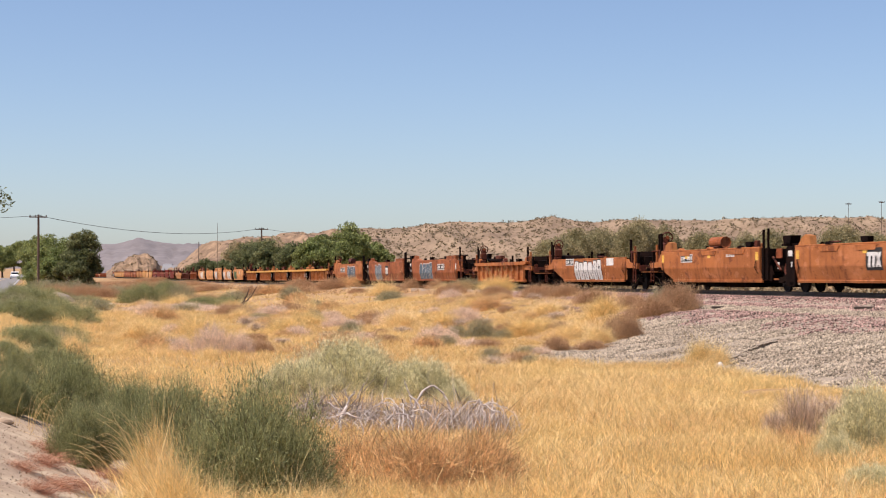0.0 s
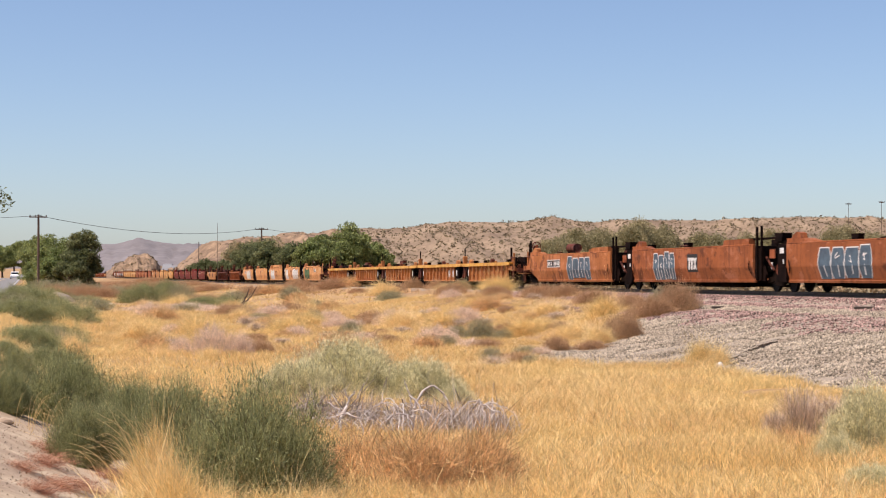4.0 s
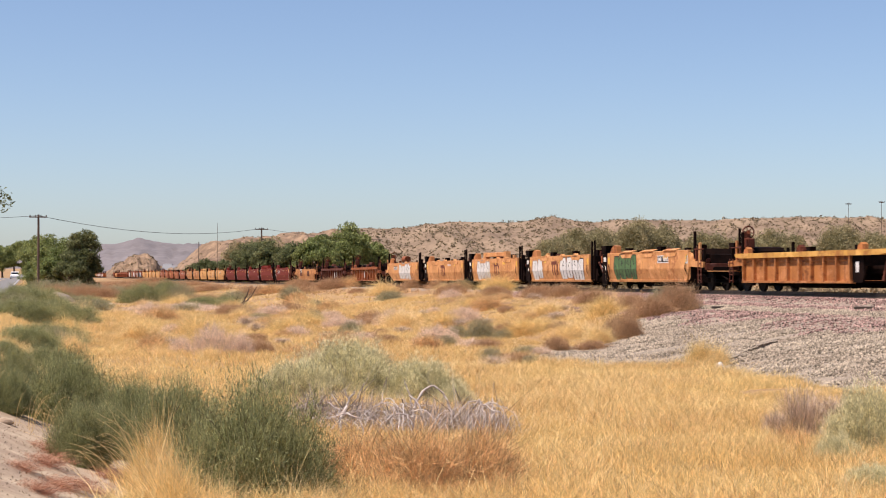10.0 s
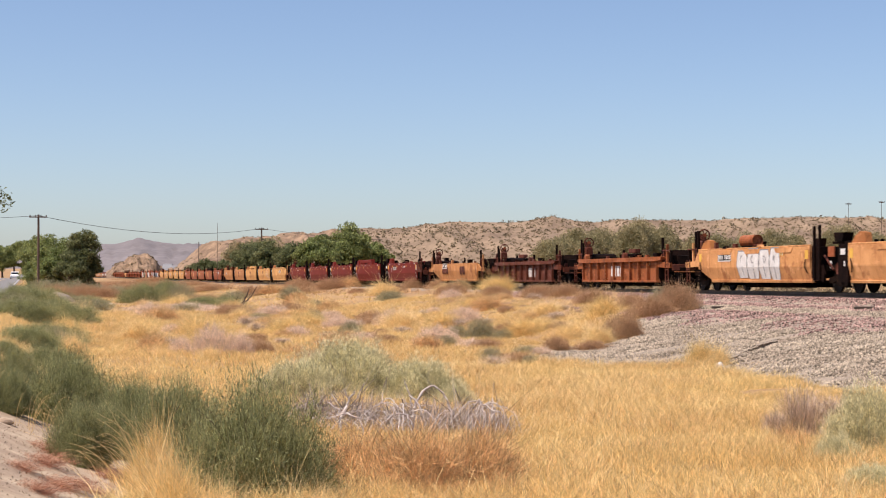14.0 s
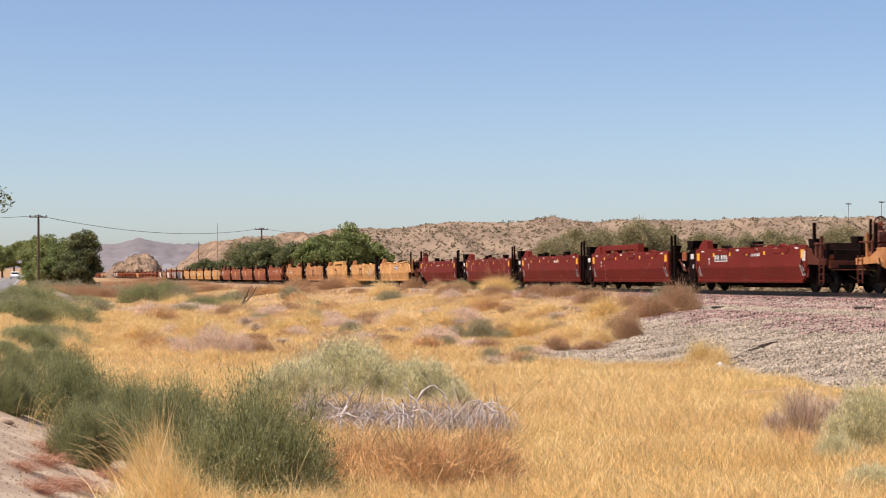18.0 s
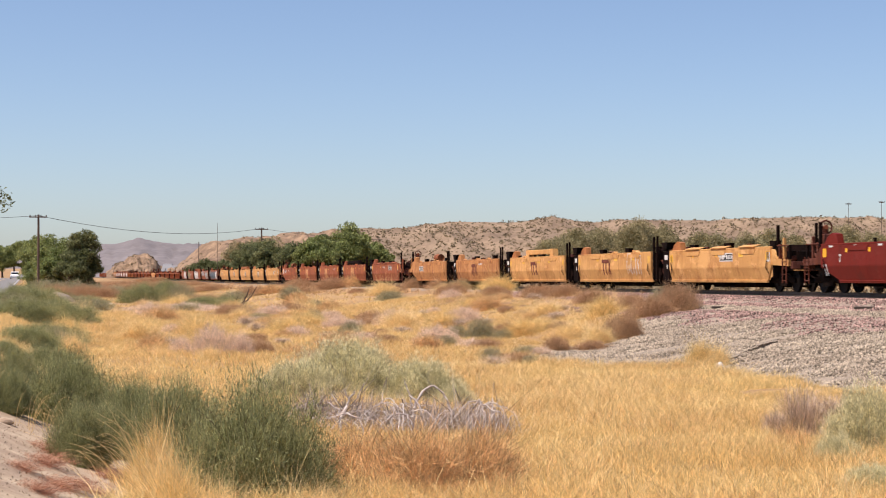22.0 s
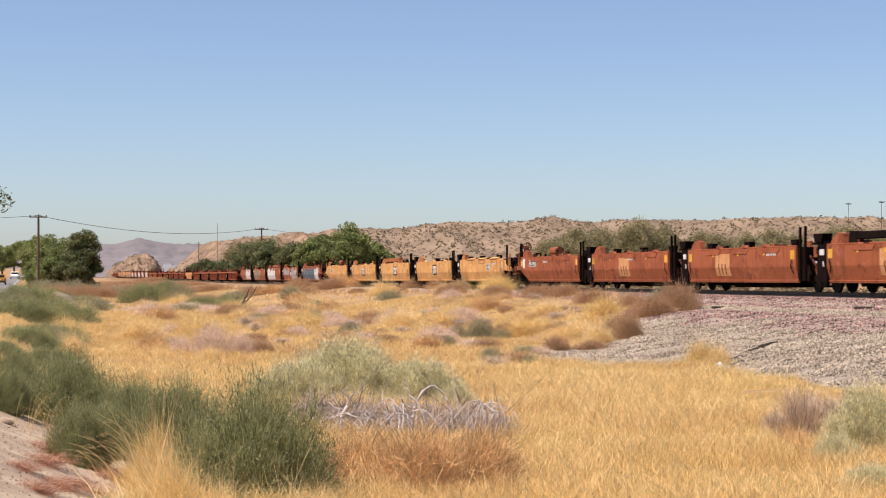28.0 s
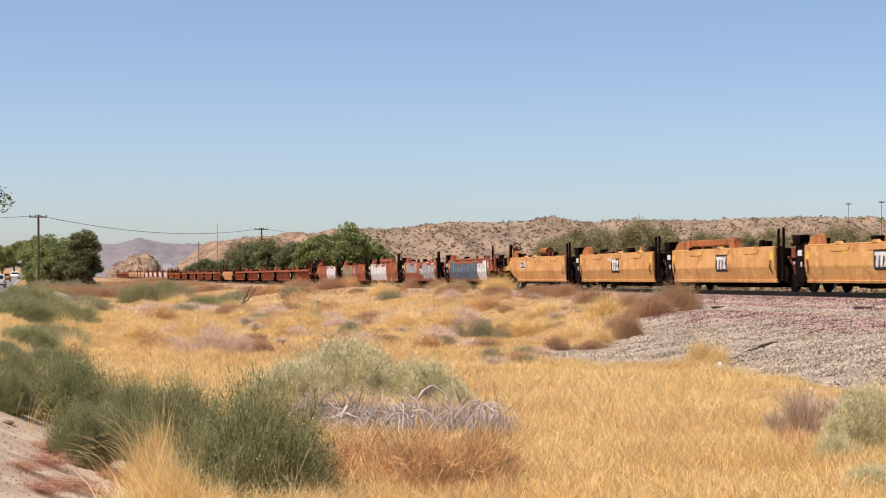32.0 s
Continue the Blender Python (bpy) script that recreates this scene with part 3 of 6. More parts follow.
def coupled_end(u, sx, half, top, kind, mat, rng, red):
    """A coupled end: truck and shadow below, a deck with posts, valves, ladder and handrails above."""
    body = PAINT["brown"] if red else mat
    x = lambda d: sx * (half + d)
    part("bulkhead", block(0.10, 2.76, top - 0.60), END, u, pose(x(0.03), 0, (top + 0.56) / 2))
    part("end_platform", block(1.9, 1.9, 0.22), DARK, u, pose(x(0.95), 0, 1.02))
    part("deck_edge", plate(("deck_edge", sx, round(top, 2)), [(0, 1.16), (sx * 1.72, 1.10), (sx * 1.78, 1.36), (sx * 0.55, 1.42), (sx * 0.18, top - 0.1), (0, top - 0.06)], -0.06, 0.06), body, u, pose(sx * half, -1.38, 0))
    truck(u, x(0.25))
    part("coupler", block(0.75, 0.24, 0.28), DARK, u, pose(x(2.1), 0, 0.86))
    part("end_sill", block(0.20, 2.6, 0.30), PAINT["brown"], u, pose(x(1.74), 0, 1.14))
    for dx in (1.18, 1.56):
        part("ladder_rail", block(0.05, 0.05, 1.1), PAINT["brown"], u, pose(x(dx), -1.45, 0.92))
    for i in range(4):
        part("rung", block(0.38, 0.03, 0.03), PAINT["brown"], u, pose(x(1.37), -1.45, 0.48 + 0.27 * i))
    part("hand_rail", block(1.2, 0.05, 0.05), PAINT["brown"], u, pose(x(1.05), -1.36, 1.98))
    # block added as a dark backdrop, so the gap reads as deep shade
    part("end_casting", plate(("end_casting", sx), [(0, 1.1), (sx * 1.7, 1.1), (sx * 1.6, 1.72), (sx * 1.15, 1.76), (sx * 1.0, 2.02), (sx * 0.55, 1.96), (sx * 0.4, 1.8), (0, 1.8)], -0.85, 0.85), END, u, pose(sx * half, -0.1, 0))
    for dx, z1, m in ((0.62, 2.05, PAINT["brown"]), (1.06, 2.30, body), (1.60, 2.0, END), (0.40, top + 0.95, END)):
        part("guide_post", block(0.12, 0.12, round(z1 - 1.3, 2)), m, u, pose(x(dx), -1.30, (z1 + 1.3) / 2))
    for dx, z1 in ((0.75, 2.25), (1.3, 2.0)):
        part("guide_post", block(0.12, 0.12, round(z1 - 1.3, 2)), END, u, pose(x(dx), 1.30, (z1 + 1.3) / 2))
    part("valve_box", block(0.55, 0.4, 0.46), PAINT["brown"], u, pose(x(0.42), -1.05, 1.66))
    part("junction_box", block(0.40, 0.5, 0.30), END, u, pose(x(1.28), -0.95, 1.60))
    part("reservoir", drum("reservoir", 0.24, 0.9, 'y', 14, 0.04), PAINT["brown"], u, pose(x(0.95), -0.35, 1.46))
    for dx, y, z, ln in ((0.35, -1.12, 1.30, 0.5), (0.9, -1.18, 1.52, 0.36), (1.45, -1.05, 1.42, 0.3)):
        part("brake_gear", block(ln, 0.2, 0.22, 0.05), rng.choice((PAINT["brown"], PAINT["rust"], END)), u, pose(x(dx), y, z, 0, rng.uniform(-25, 25), 0))
    part("air_hose", drum("air_hose", 0.035, 0.9, 'x', 8), DARK, u, pose(x(2.1), -0.45, 0.62, 0, 14, 0))
    part("release_lever", block(0.05, 1.2, 0.05), body, u, pose(x(1.9), -0.65, 0.92))
    if sx < 0:
        part("brake_stand", plate("brake_stand", [(-0.10, 1.2), (0.12, 1.2), (0.16, 2.1), (0.05, 2.72), (-0.12, 2.5)], -0.16, 0.16), PAINT["brown"], u, pose(x(1.30), -0.72, 0))
        wheel = part("brake_wheel", ring(0.27, 0.035), PAINT["brown"], u, pose(x(1.12), -0.72, 2.68))
        for turn in (20, 80, 140):
            part("spoke", block(0.03, 0.035, 0.52), PAINT["brown"], wheel, pose(0, 0, 0, turn, 0, 0))
        part("hub", drum("hub", 0.09, 0.12, 'x', 12), PAINT["rust"], wheel)
        part("gear_box", block(0.5, 0.36, 0.46, 0.04), PAINT["brown"], u, pose(x(0.62), -0.9, 2.16))
        part("guide_post", block(0.10, 0.10, 1.5), END, u, pose(x(0.95), -1.22, 2.1))


def unit(kind, colour, length, front, rear, decor, label, seed, reach):
    """One well of the train, its origin on the rail's height below its middle; front and rear: 'joint' or 'coupler'; reach: from the middle to where each end meets the next well."""
    rng = random.Random(seed)
    u = thing("well_car", label, "railroad car", "well cars of the train")
    mat, half = PAINT[colour], length / 2
    top = {"plain": 1.91, "trap": 1.68, "rib": 1.56, "long": 2.04}[kind]
    bend = 1.20 if kind == "trap" else BEND
    cut = 2.0 if kind == "trap" else 1.45
    nf = 0.6 if front == "coupler" else 0.0
    nr = cut if rear == "coupler" else 0.0
    flip = pose(0, 0, 0, 0, 0, 180)
    if kind == "rib":
        part("side_plate", rib_side(length, top), mat, u)
        part("side_plate", rib_side(length, top), mat, u, flip)
        chord = PAINT["band"] if colour == "rusty" else mat
        c1 = reach[0] - 0.14 if front == "joint" else half + 0.75
        c0 = -(reach[1] - 0.14) if rear == "joint" else -half - 0.75
        for sy in (-1, 1):
            part("top_chord", plate(("top_chord", round(c0, 2), round(c1, 2)), [(c0, 0.09), (c0 + 0.06, -0.05), (c0 + 0.7, -0.11), (c1 - 0.7, -0.11), (c1 - 0.06, -0.05), (c1, 0.09), (c1 - 0.1, 0.11), (c0 + 0.1, 0.11)], -0.15, 0.15), chord, u, pose(0, sy * 1.40, top + 0.02))
            part("bottom_chord", block(length + 0.1, 0.22, 0.10), mat, u, pose(0, sy * 1.38, 0.43))
        n = 9
        for i in range(n + 1):
            x = -half + 0.06 + (length - 0.12) * i / n
            part("rib", plate("rib", [(-0.05, 0.47), (0.05, 0.47), (0.05, 1.47), (-0.05, 1.47)], -0.10, 0.06), mat, u, pose(x, -1.41, 0))
            if i < n:
                part("rail_tie_bar", block(round((length - 0.12) / n - 0.12, 2), 0.05, 0.06), mat, u, pose(x + (length - 0.12) / n / 2, -1.38, 1.30, 0, 0, 0))
        for i in range(3):
            sx = (-1, 0.1, 1)[i]
            part("chord_post", plate("chord_post", [(-0.24, 0), (0.24, 0), (0.20, 0.22), (0.05, 0.30), (-0.18, 0.18)], -0.12, 0.12), (mat, PAINT["brown"], mat)[i], u, pose(sx * (half + 0.45) + rng.uniform(-0.5, 0.5), -1.20, top + 0.12))
    else:
        part("side_panel", well_side(length, top, bend, nf, nr), mat, u)
        part("side_panel", well_side(length, top, bend, nr, nf), mat, u, flip)
        for sy in (-1, 1):
            part("top_chord", block(length, 0.10, 0.07), mat, u, pose(0, sy * 1.43, top + 0.02))
        raised = front == "coupler" and kind == "plain" and colour != "red"
        for x in (-2.95, 0.25, 3.6):
            if kind == "plain":
                part("lift_pocket", plate("lift_pocket", [(-0.95, 0), (0.95, 0), (0.74, -0.20), (-0.74, -0.20)], -0.014, 0.014), mat, u, pose(x, -1.49, top - 0.04))
                if raised:
                    part("pocket_flap", block(1.8, 0.34, 0.04), mat, u, pose(x, -1.38, top + 0.11, 16, 0, 0))
                elif rng.random() < 0.7:
                    part("locking_lug", plate("locking_lug", [(-0.24, 0), (0.24, 0), (0.10, 0.11), (-0.12, 0.10)], -0.10, 0.10), rng.choice((mat, mat, mat, END)), u, pose(x + rng.uniform(-0.8, 0.8), -1.40, top + 0.04))
        for sx in (-1, 1):
            grip = quads_on_skin(ribbon([(sx * (half - 0.30), 1.36), (sx * (half - 0.42), 1.05), (sx * (half - 0.24), 0.80)], 0.09), 0.05)
            part("grab_iron", grip, END, u)
            seam = quads_on_skin(rect(sx * half * 0.36, 0.5 * (top + 0.52), 0.05, top - 0.56), 0.009)
            part("weld_seam", seam, mat, u)
            if colour in ("yellow", "orange", "ochre", "rust") and kind == "plain":
                markings("reflector", rect(sx * (half - 0.28), 1.56, 0.30, 0.36), PAINT["mark"], u, 0.008, "")
        if kind == "plain" and colour in ("yellow", "ochre", "orange"):
            for f in (-0.42, 0.05, 0.5):
                if rng.random() < 0.7:
                    markings("reflector", rect(half * f + rng.uniform(-0.4, 0.4), 1.62, rng.uniform(0.3, 0.7), 0.16), PAINT["mark"], u, 0.007, "")
        if front == "coupler" and kind in ("plain", "long"):
            markings("placard", rect(half - 0.22, 1.52, 0.30, 0.42), SPRAY_WHITE, u, 0.008, "small white placard")
        if rng.random() < 0.6 and kind == "plain":
            q = []
            x0 = rng.uniform(-half * 0.3, half * 0.55)
            for i in range(6):
                q += rect(x0 + 0.17 * i, 1.62, 0.10, 0.13)
            markings("lettering_strip", q, SPRAY_WHITE, u, 0.007, "faint row of white bars")
    if kind == "long":
        part("end_hood", plate("end_hood", [(-1.6, 0), (1.4, 0), (1.4, 0.26), (-1.5, 0.24)], -0.15, 0.15), mat, u, pose(half - 1.9, -1.30, top + 0.05))
        part("walkway_rail", block(3.4, 0.10, 0.10), END, u, pose(half + 0.6, -1.2, top + 0.28))
        part("end_hood", plate("rear_hood", [(-1.4, 0), (1.6, 0), (0.6, 0.16), (-1.4, 0.18)], -0.15, 0.15), mat, u, pose(-half + 1.4, -1.30, top + 0.05))
    part("floor", block(length - 0.6 - nf - nr, 2.2, 0.10), DARK, u, pose((nr - nf) / 2, 0, 0.44))
    part("brake_rigging", block(length * 0.52, 0.5, 0.20), DARK, u, pose(half * 0.1, -0.3, 0.28))
    part("air_line", block(length * 0.9, 0.10, 0.10), DARK, u, pose(0, 0.7, 0.24))
    for i in range(3):
        part("cross_beam", block(0.22, 2.3, 0.16), DARK, u, pose(-half * 0.6 + half * 0.6 * i, 0, 0.34))
    for sx, end in ((1, front), (-1, rear)):
        g = reach[0] - half if sx > 0 else reach[1] - half
        if end == "coupler":
            coupled_end(u, sx, half, max(top, 1.7), kind, mat, rng, colour == "red")
        elif kind == "rib":
            part("bulkhead", block(0.10, 2.6, top - 0.50), END, u, pose(sx * (half + 0.03), 0, (top + 0.5) / 2))
            part("end_platform", block(g, 1.7, 0.3), END, u, pose(sx * (half + g / 2), 0, 0.92))
            part("end_plate", plate(("rib_end_plate", sx), [(0, 0.42), (sx * 0.85, 0.42), (sx * 1.0, 0.7), (sx * 0.95, 1.45), (0, 1.47)], -0.04, 0.04), END, u, pose(sx * half, -1.36, 0))
            part("white_mark", block(0.26, 0.012, 0.42), SPRAY_WHITE, u, pose(sx * (half + 0.45), -1.408, 1.02))
            part("knee_brace", block(0.16, 0.16, 1.1), PAINT["brown"], u, pose(sx * (half + g * 0.72), -1.15, 1.0, 0, sx * 24, 0))
            if sx < 0:
                truck(u, -(half + g))
                part("hose_loop", drum("hose_loop", 0.34, 0.2, 'y', 16, 0.08), PAINT["brown"], u, pose(-(half + g), -1.18, 1.0))
                part("joint_post", block(0.3, 0.3, 0.75), mat, u, pose(-(half + g - 0.2), -1.28, top + 0.3))
                part("guide_post", block(0.08, 0.08, 0.8), END, u, pose(-(half + g - 0.2), -1.28, top + 0.9))
        elif sx > 0:
            joint_front(u, half, g, top, mat, rng)
        else:
            joint_rear(u, half, g, top, mat, rng)
        guide = plate("corner_guide", [(-0.62, 0), (0.62, 0), (0.50, 0.40), (0.10, 0.46), (-0.30, 0.30)], -0.14, 0.14)
        cup = plate("guide_cup", [(-0.22, 0), (0.22, 0), (0.36, 0.40), (-0.36, 0.40)], -0.14, 0.14)
        if sx < 0 and kind in ("plain", "long"):
            part("corner_guide", guide, PAINT["rusty"] if colour in ("yellow", "ochre", "orange") else mat, u, pose(-(half - 0.75), -1.26, top + 0.03))
        # far-side guides show their shaded backs; END's colour carries that shade
        part("guide_cup", cup, END, u, pose(sx * (half - 1.0), 1.30, top + 0.03))
    part("guide_cup", cup, END, u, pose(rng.uniform(-1.5, 1.5), 1.30, top + 0.03))
    for i in range(rng.randint(3, 5)):
        lx, lz = rng.choice((0.2, 0.35, 0.6)), rng.choice((0.12, 0.2, 0.3))
        part("top_fitting", block(lx, 0.16, lz), rng.choice((END, PAINT["brown"], PAINT["brown"], mat)), u, pose(rng.uniform(-half * 0.9, half * 0.9), rng.choice((-1.2, 1.25, 1.35)), top + 0.05 + lz / 2))
    if kind == "rib":
        if rng.random() < 0.75:
            lx = rng.choice((2.4, 3.2, 4.0))
            bx = rng.uniform(-half * 0.5, half * 0.3)
            part("stowed_beam", block(lx, 0.35, 0.12, 0.02), END, u, pose(bx, -0.95, top + 0.30))
            part("stowed_beam", block(lx * 0.45, 0.30, 0.22, 0.02), PAINT["brown"], u, pose(bx + lx * 0.2, -0.95, top + 0.50))
            for e in (-1, 1):
                part("beam_foot", block(0.12, 0.3, 0.3), PAINT["brown"], u, pose(bx + e * lx * 0.4, -0.95, top + 0.12))
    else:
        part("top_pipe", drum("top_pipe", 0.035, 1.0, 'x', 8), PAINT["brown"], u, pose(rng.uniform(-3, 3), -1.2, top + 0.14))
    for d in decor:
        what, *a = d
        if what == "logo":
            logo(u, *a)
        elif what == "plate":
            number_panel(u, *a)
        elif what == "stencil":
            stencil(u, *a)
        elif what == "pale":
            pale_panel(u, *a)
        elif what == "reflect":
            reflectors(u, length, *a)
        elif what == "dashes":
            q = []
            for sx in (-1, 1):
                q += rect(sx * (half - 0.34), 0.92, 0.09, 0.46, -0.2) + rect(sx * (half - 0.52), 0.92, 0.07, 0.46, -0.2)
            for i in range(6):
                q += rect(-half * 0.85 + half * 0.34 * i, top - 0.06, 0.34, 0.07)
            q += rect(-half * 0.72, 1.5, 0.22, 0.06) + rect(-half * 0.72, 1.36, 0.06, 0.28)
            markings("lettering_strip", q, SPRAY_WHITE, u, 0.009, "small white dashes and bars")
        elif what == "spray":
            graffiti(u, *a)
        elif what == "patch":
            markings("paint_patch", rect(*a[:4]), a[4], u, 0.005, "overpainted patch")
        elif what == "beam":
            bx, bl, bm_ = a
            part("stowed_beam", block(bl, 0.3, 0.30, 0.03), bm_, u, pose(bx, -1.15, top + 0.34))
            for e in (-1, 1):
                part("beam_foot", plate("beam_foot", [(-0.36, 0), (0.36, 0), (0.24, 0.52), (-0.24, 0.52)], -0.17, 0.17), bm_, u, pose(bx + e * bl / 2, -1.15, top))
        elif what == "tank":
            part("air_tank", drum("air_tank", 0.27, 1.5, 'x', 18, 0.05), PAINT["burnt"] if kind != "long" else PAINT["brown"], u, pose(a[0], -0.9, top + 0.36))
            part("tank_cradle", block(1.2, 0.4, 0.14), DARK, u, pose(a[0], -0.9, top + 0.07))
        elif what == "bars":
            for i in range(4):
                part("white_mark", block(0.34, 0.012, 0.6), SPRAY_WHITE, u, pose(a[0] + 0.5 * i, -1.365, 1.0))
        elif what == "digits":
            cu = bpy.data.curves.new("digits", 'FONT')
            cu.body, cu.size, cu.extrude = a[1], 0.62, 0.003
            me = bpy.data.meshes.new_from_object(bpy.data.objects.new("digits", cu))
            part("digits", me, STENCIL, u, pose(a[0], -1.49, 1.16, 90, 0, 0), "faded dark digits")
    return u


SPEED = 18.8                       # metres a second
LAST = 32.0
UNITS = []


def place_on_track(lead):
    """The pose of a well whose middle is lead metres along the track from beside the camera."""
    y = lead * COS
    z = rail_top(y)
    rise = (rail_top(y - 6) - rail_top(y + 6)) / 12.4
    return pose(OFFSET + SLOPE * y, y, z, 0, -math.degrees(math.atan(rise)), HEADING)


def pack(kind, colour, times, decors, label, length=12.3, seed=0):
    """An articulated set of wells; times: when each of its ends would reach the point beside the camera."""
    n = len(times) - 1
    for i in range(n):
        front = "coupler" if i == 0 else "joint"
        rear = "coupler" if i == n - 1 else "joint"
        a, b = times[i] * SPEED, times[i + 1] * SPEED
        lo = a + (1.55 if front == "joint" else 2.35)
        hi = b - (1.55 if rear == "joint" else 2.35)
        hue = colour if isinstance(colour, str) else colour[i]
        mid = (lo + hi) / 2
        u = unit(kind, hue, length, front, rear, decors[i] if i < len(decors) else [], label, seed * 10 + i, (mid - a, b - mid))
        UNITS.append((u, mid))


def even(a, step_, n):
    return [a + step_ * i for i in range(n + 1)]


SW, SB, SG, SN = SPRAY_WHITE, SPRAY_BLUE, SPRAY_GREEN, SPRAY_GREY
pack("plain", "orange", [2.46, 3.26, 4.06, 5.0], [[], [("logo", 0.9)], [("plate", -2.6), ("tank", 0.2)]], "faded orange smooth-sided empty double-stack well car", seed=1)
pack("trap", "orange", [5.0, 5.98], [[("plate", -3.2), ("spray", 0.2, 5.0, SW, BLACK, 5, 0.48, 1.66, 6), ("patch", 4.2, 1.5, 1.2, 0.4, SW)]], "orange single well car with white graffiti", 13.6, 2)
pack("rib", "orange", [5.98, 7.05], [[]], "orange rib-sided empty well car", 12.0, 3)
pack("long", ["burnt", "burnt", "orange"], [7.05, 8.12, 9.17, 10.25], [[("spray", -2.6, 4.6, SB, SW, 11), ("plate", 2.8, 1.5, 2.4, 0.42)], [("spray", -3.2, 3.0, SB, SW, 12), ("logo", 0.7)],
     [("plate", -2.8, 1.5, 2.6, 0.42), ("spray", 2.2, 4.4, SB, SW, 13), ("tank", -0.5), ("digits", -7.0, "53")]], "weathered orange long well car with dark graffiti", 16.0, 4)
pack("rib", "rusty", [10.25, 11.09, 11.91, 12.77, 13.54, 14.50], [[], [("bars", 3.0)], [], [], []], "ochre rib-sided empty well car with yellow top chord", 10.6, 5)
pack("plain", "ochre", [14.50, 15.38, 16.2, 17.0, 17.8, 18.72], [[("spray", -3.2, 3.6, SG, BLACK, 21), ("plate", 2.6)], [("spray", -4.4, 2.2, SW, SN, 22, 0.52, 1.86, 2), ("stencil", -0.6), ("spray", 2.8, 4.6, SW, BLACK, 23)],
     [("spray", -2.8, 3.6, SW, SN, 24), ("stencil", 0.8), ("beam", -0.4, 5.5, PAINT["ochre"])], [("stencil", -0.4)], [("plate", -2.9), ("spray", 0.9, 4.6, SW, SN, 25), ("tank", -1.2)]], "ochre smooth-sided well car with white graffiti", seed=6)
pack("rib", "burnt", [18.72, 19.68], [[("bars", -1.2)]], "rust-brown rib-sided empty well car", 12.4, 7)
pack("rib", "brown", [19.68, 20.71], [[("bars", 0.6)]], "dark brown rib-sided empty well car", 12.8, 8)
pack("trap", "tan", [20.71, 21.74], [[("plate", -3.0), ("patch", -2.9, 1.2, 2.0, 0.5, PAINT["brown"]), ("patch", 2.6, 1.2, 1.6, 0.6, PAINT["brown"])]], "ochre single well car with brown patches", 14.2, 9)
pack("plain", "red", [21.74, 22.73, 23.49, 24.30, 25.10, 26.0], [[("plate", -3.0), ("reflect",), ("dashes",)], [("reflect",), ("dashes",), ("beam", -1.8, 5.4, PAINT["red"])], [("reflect",), ("dashes",)], [("reflect",), ("dashes",)], [("reflect",), ("dashes",)]], "oxide-red smooth-sided empty well car", seed=10)
pack("plain", ["yellow", "yellow", "yellow", "tan", "tan"], [26.0, 26.85, 27.64, 28.45, 29.27, 30.17], [[("plate", 1.2), ("reflect", 1.6, 5)], [("stencil", -1.0), ("spray", 3.6, 2.2, None, SW, 31, 0.8, 1.9, 3)], [("stencil", -0.4), ("beam", 0.2, 5.4, PAINT["yellow"])], [("stencil", -0.6)], [("plate", -2.6, 1.4), ("tank", 1.4)]], "faded yellow smooth-sided empty well car", seed=11)
pack("plain", "rust", [30.17, 31.1, 31.9, 32.72, 33.5, 34.35], [[("plate", 2.4), ("reflect", 1.6, 4)], [("reflect", 1.6, 6), ("pale", -0.8), ("beam", -1.2, 6.0, DARK)], [("pale", -1.8), ("reflect", 1.6, 5)], [("pale", -0.6), ("reflect", 1.6, 5)], [("plate", -3.4), ("patch", -5.4, 1.55, 0.5, 0.6, SW), ("tank", 0.0)]], "rust-orange smooth-sided empty well car", seed=12)
pack("plain", ["yellow", "yellow", "yellow", "yellow", "yellow"], [34.35, 35.2, 36.02, 36.83, 37.63, 38.5], [[("plate", 2.2, 1.4, 1.0, 0.4)], [("logo", 0.6)], [("logo", 0.2), ("beam", -1.6, 5.4, PAINT["orange"])], [("logo", 0.2)], [("plate", -3.0, 1.45, 1.2, 0.4), ("tank", 0.4)]], "faded yellow smooth-sided empty well car", seed=13)
pack("plain", "rust", [38.5, 39.45, 40.3, 41.1, 41.93, 42.89], [[("spray", -1.5, 8.5, SB, SN, 41, 0.5, 1.9, 6), ("spray", 4.2, 2.6, SW, SB, 42, 0.5, 1.9, 2)], [("patch", -3.2, 1.5, 4.2, 0.8, SN), ("spray", 3.4, 4.4, SN, SW, 43), ("logo", 0.6, 1.2, 1.1, 0.7)],
     [("spray", -2.2, 7.4, SW, SN, 44, 0.45, 1.95, 5), ("beam", 0.6, 5.0, PAINT["rust"])], [("patch", -3.2, 1.2, 5.0, 1.4, SPRAY_OLIVE), ("plate", 0.6, 1.3, 0.8, 0.5)], [("spray", 3.0, 5.6, SW, SN, 45, 0.45, 1.95, 4)]], "rust-brown well car covered in pale graffiti", seed=14)
pack("rib", "rust", [42.89, 43.78, 44.6, 45.45, 46.33, 47.3], [[]] * 5, "rust-red rib-sided empty well car", 10.8, 15)
pack("trap", "ochre", [47.3, 48.3], [[]], "ochre single well car", 13.6, 16)
pack("rib", "rust", [48.3, 49.1, 50.0, 50.8, 51.8, 52.9], [[]] * 5, "rust-red rib-sided empty well car", 10.8, 17)
pack("rib", "orange", [52.9, 53.85], [[]], "orange rib-sided empty well car", 12.6, 18)
pack("rib", "orange", [53.85, 54.8], [[]], "orange rib-sided empty well car", 12.6, 19)
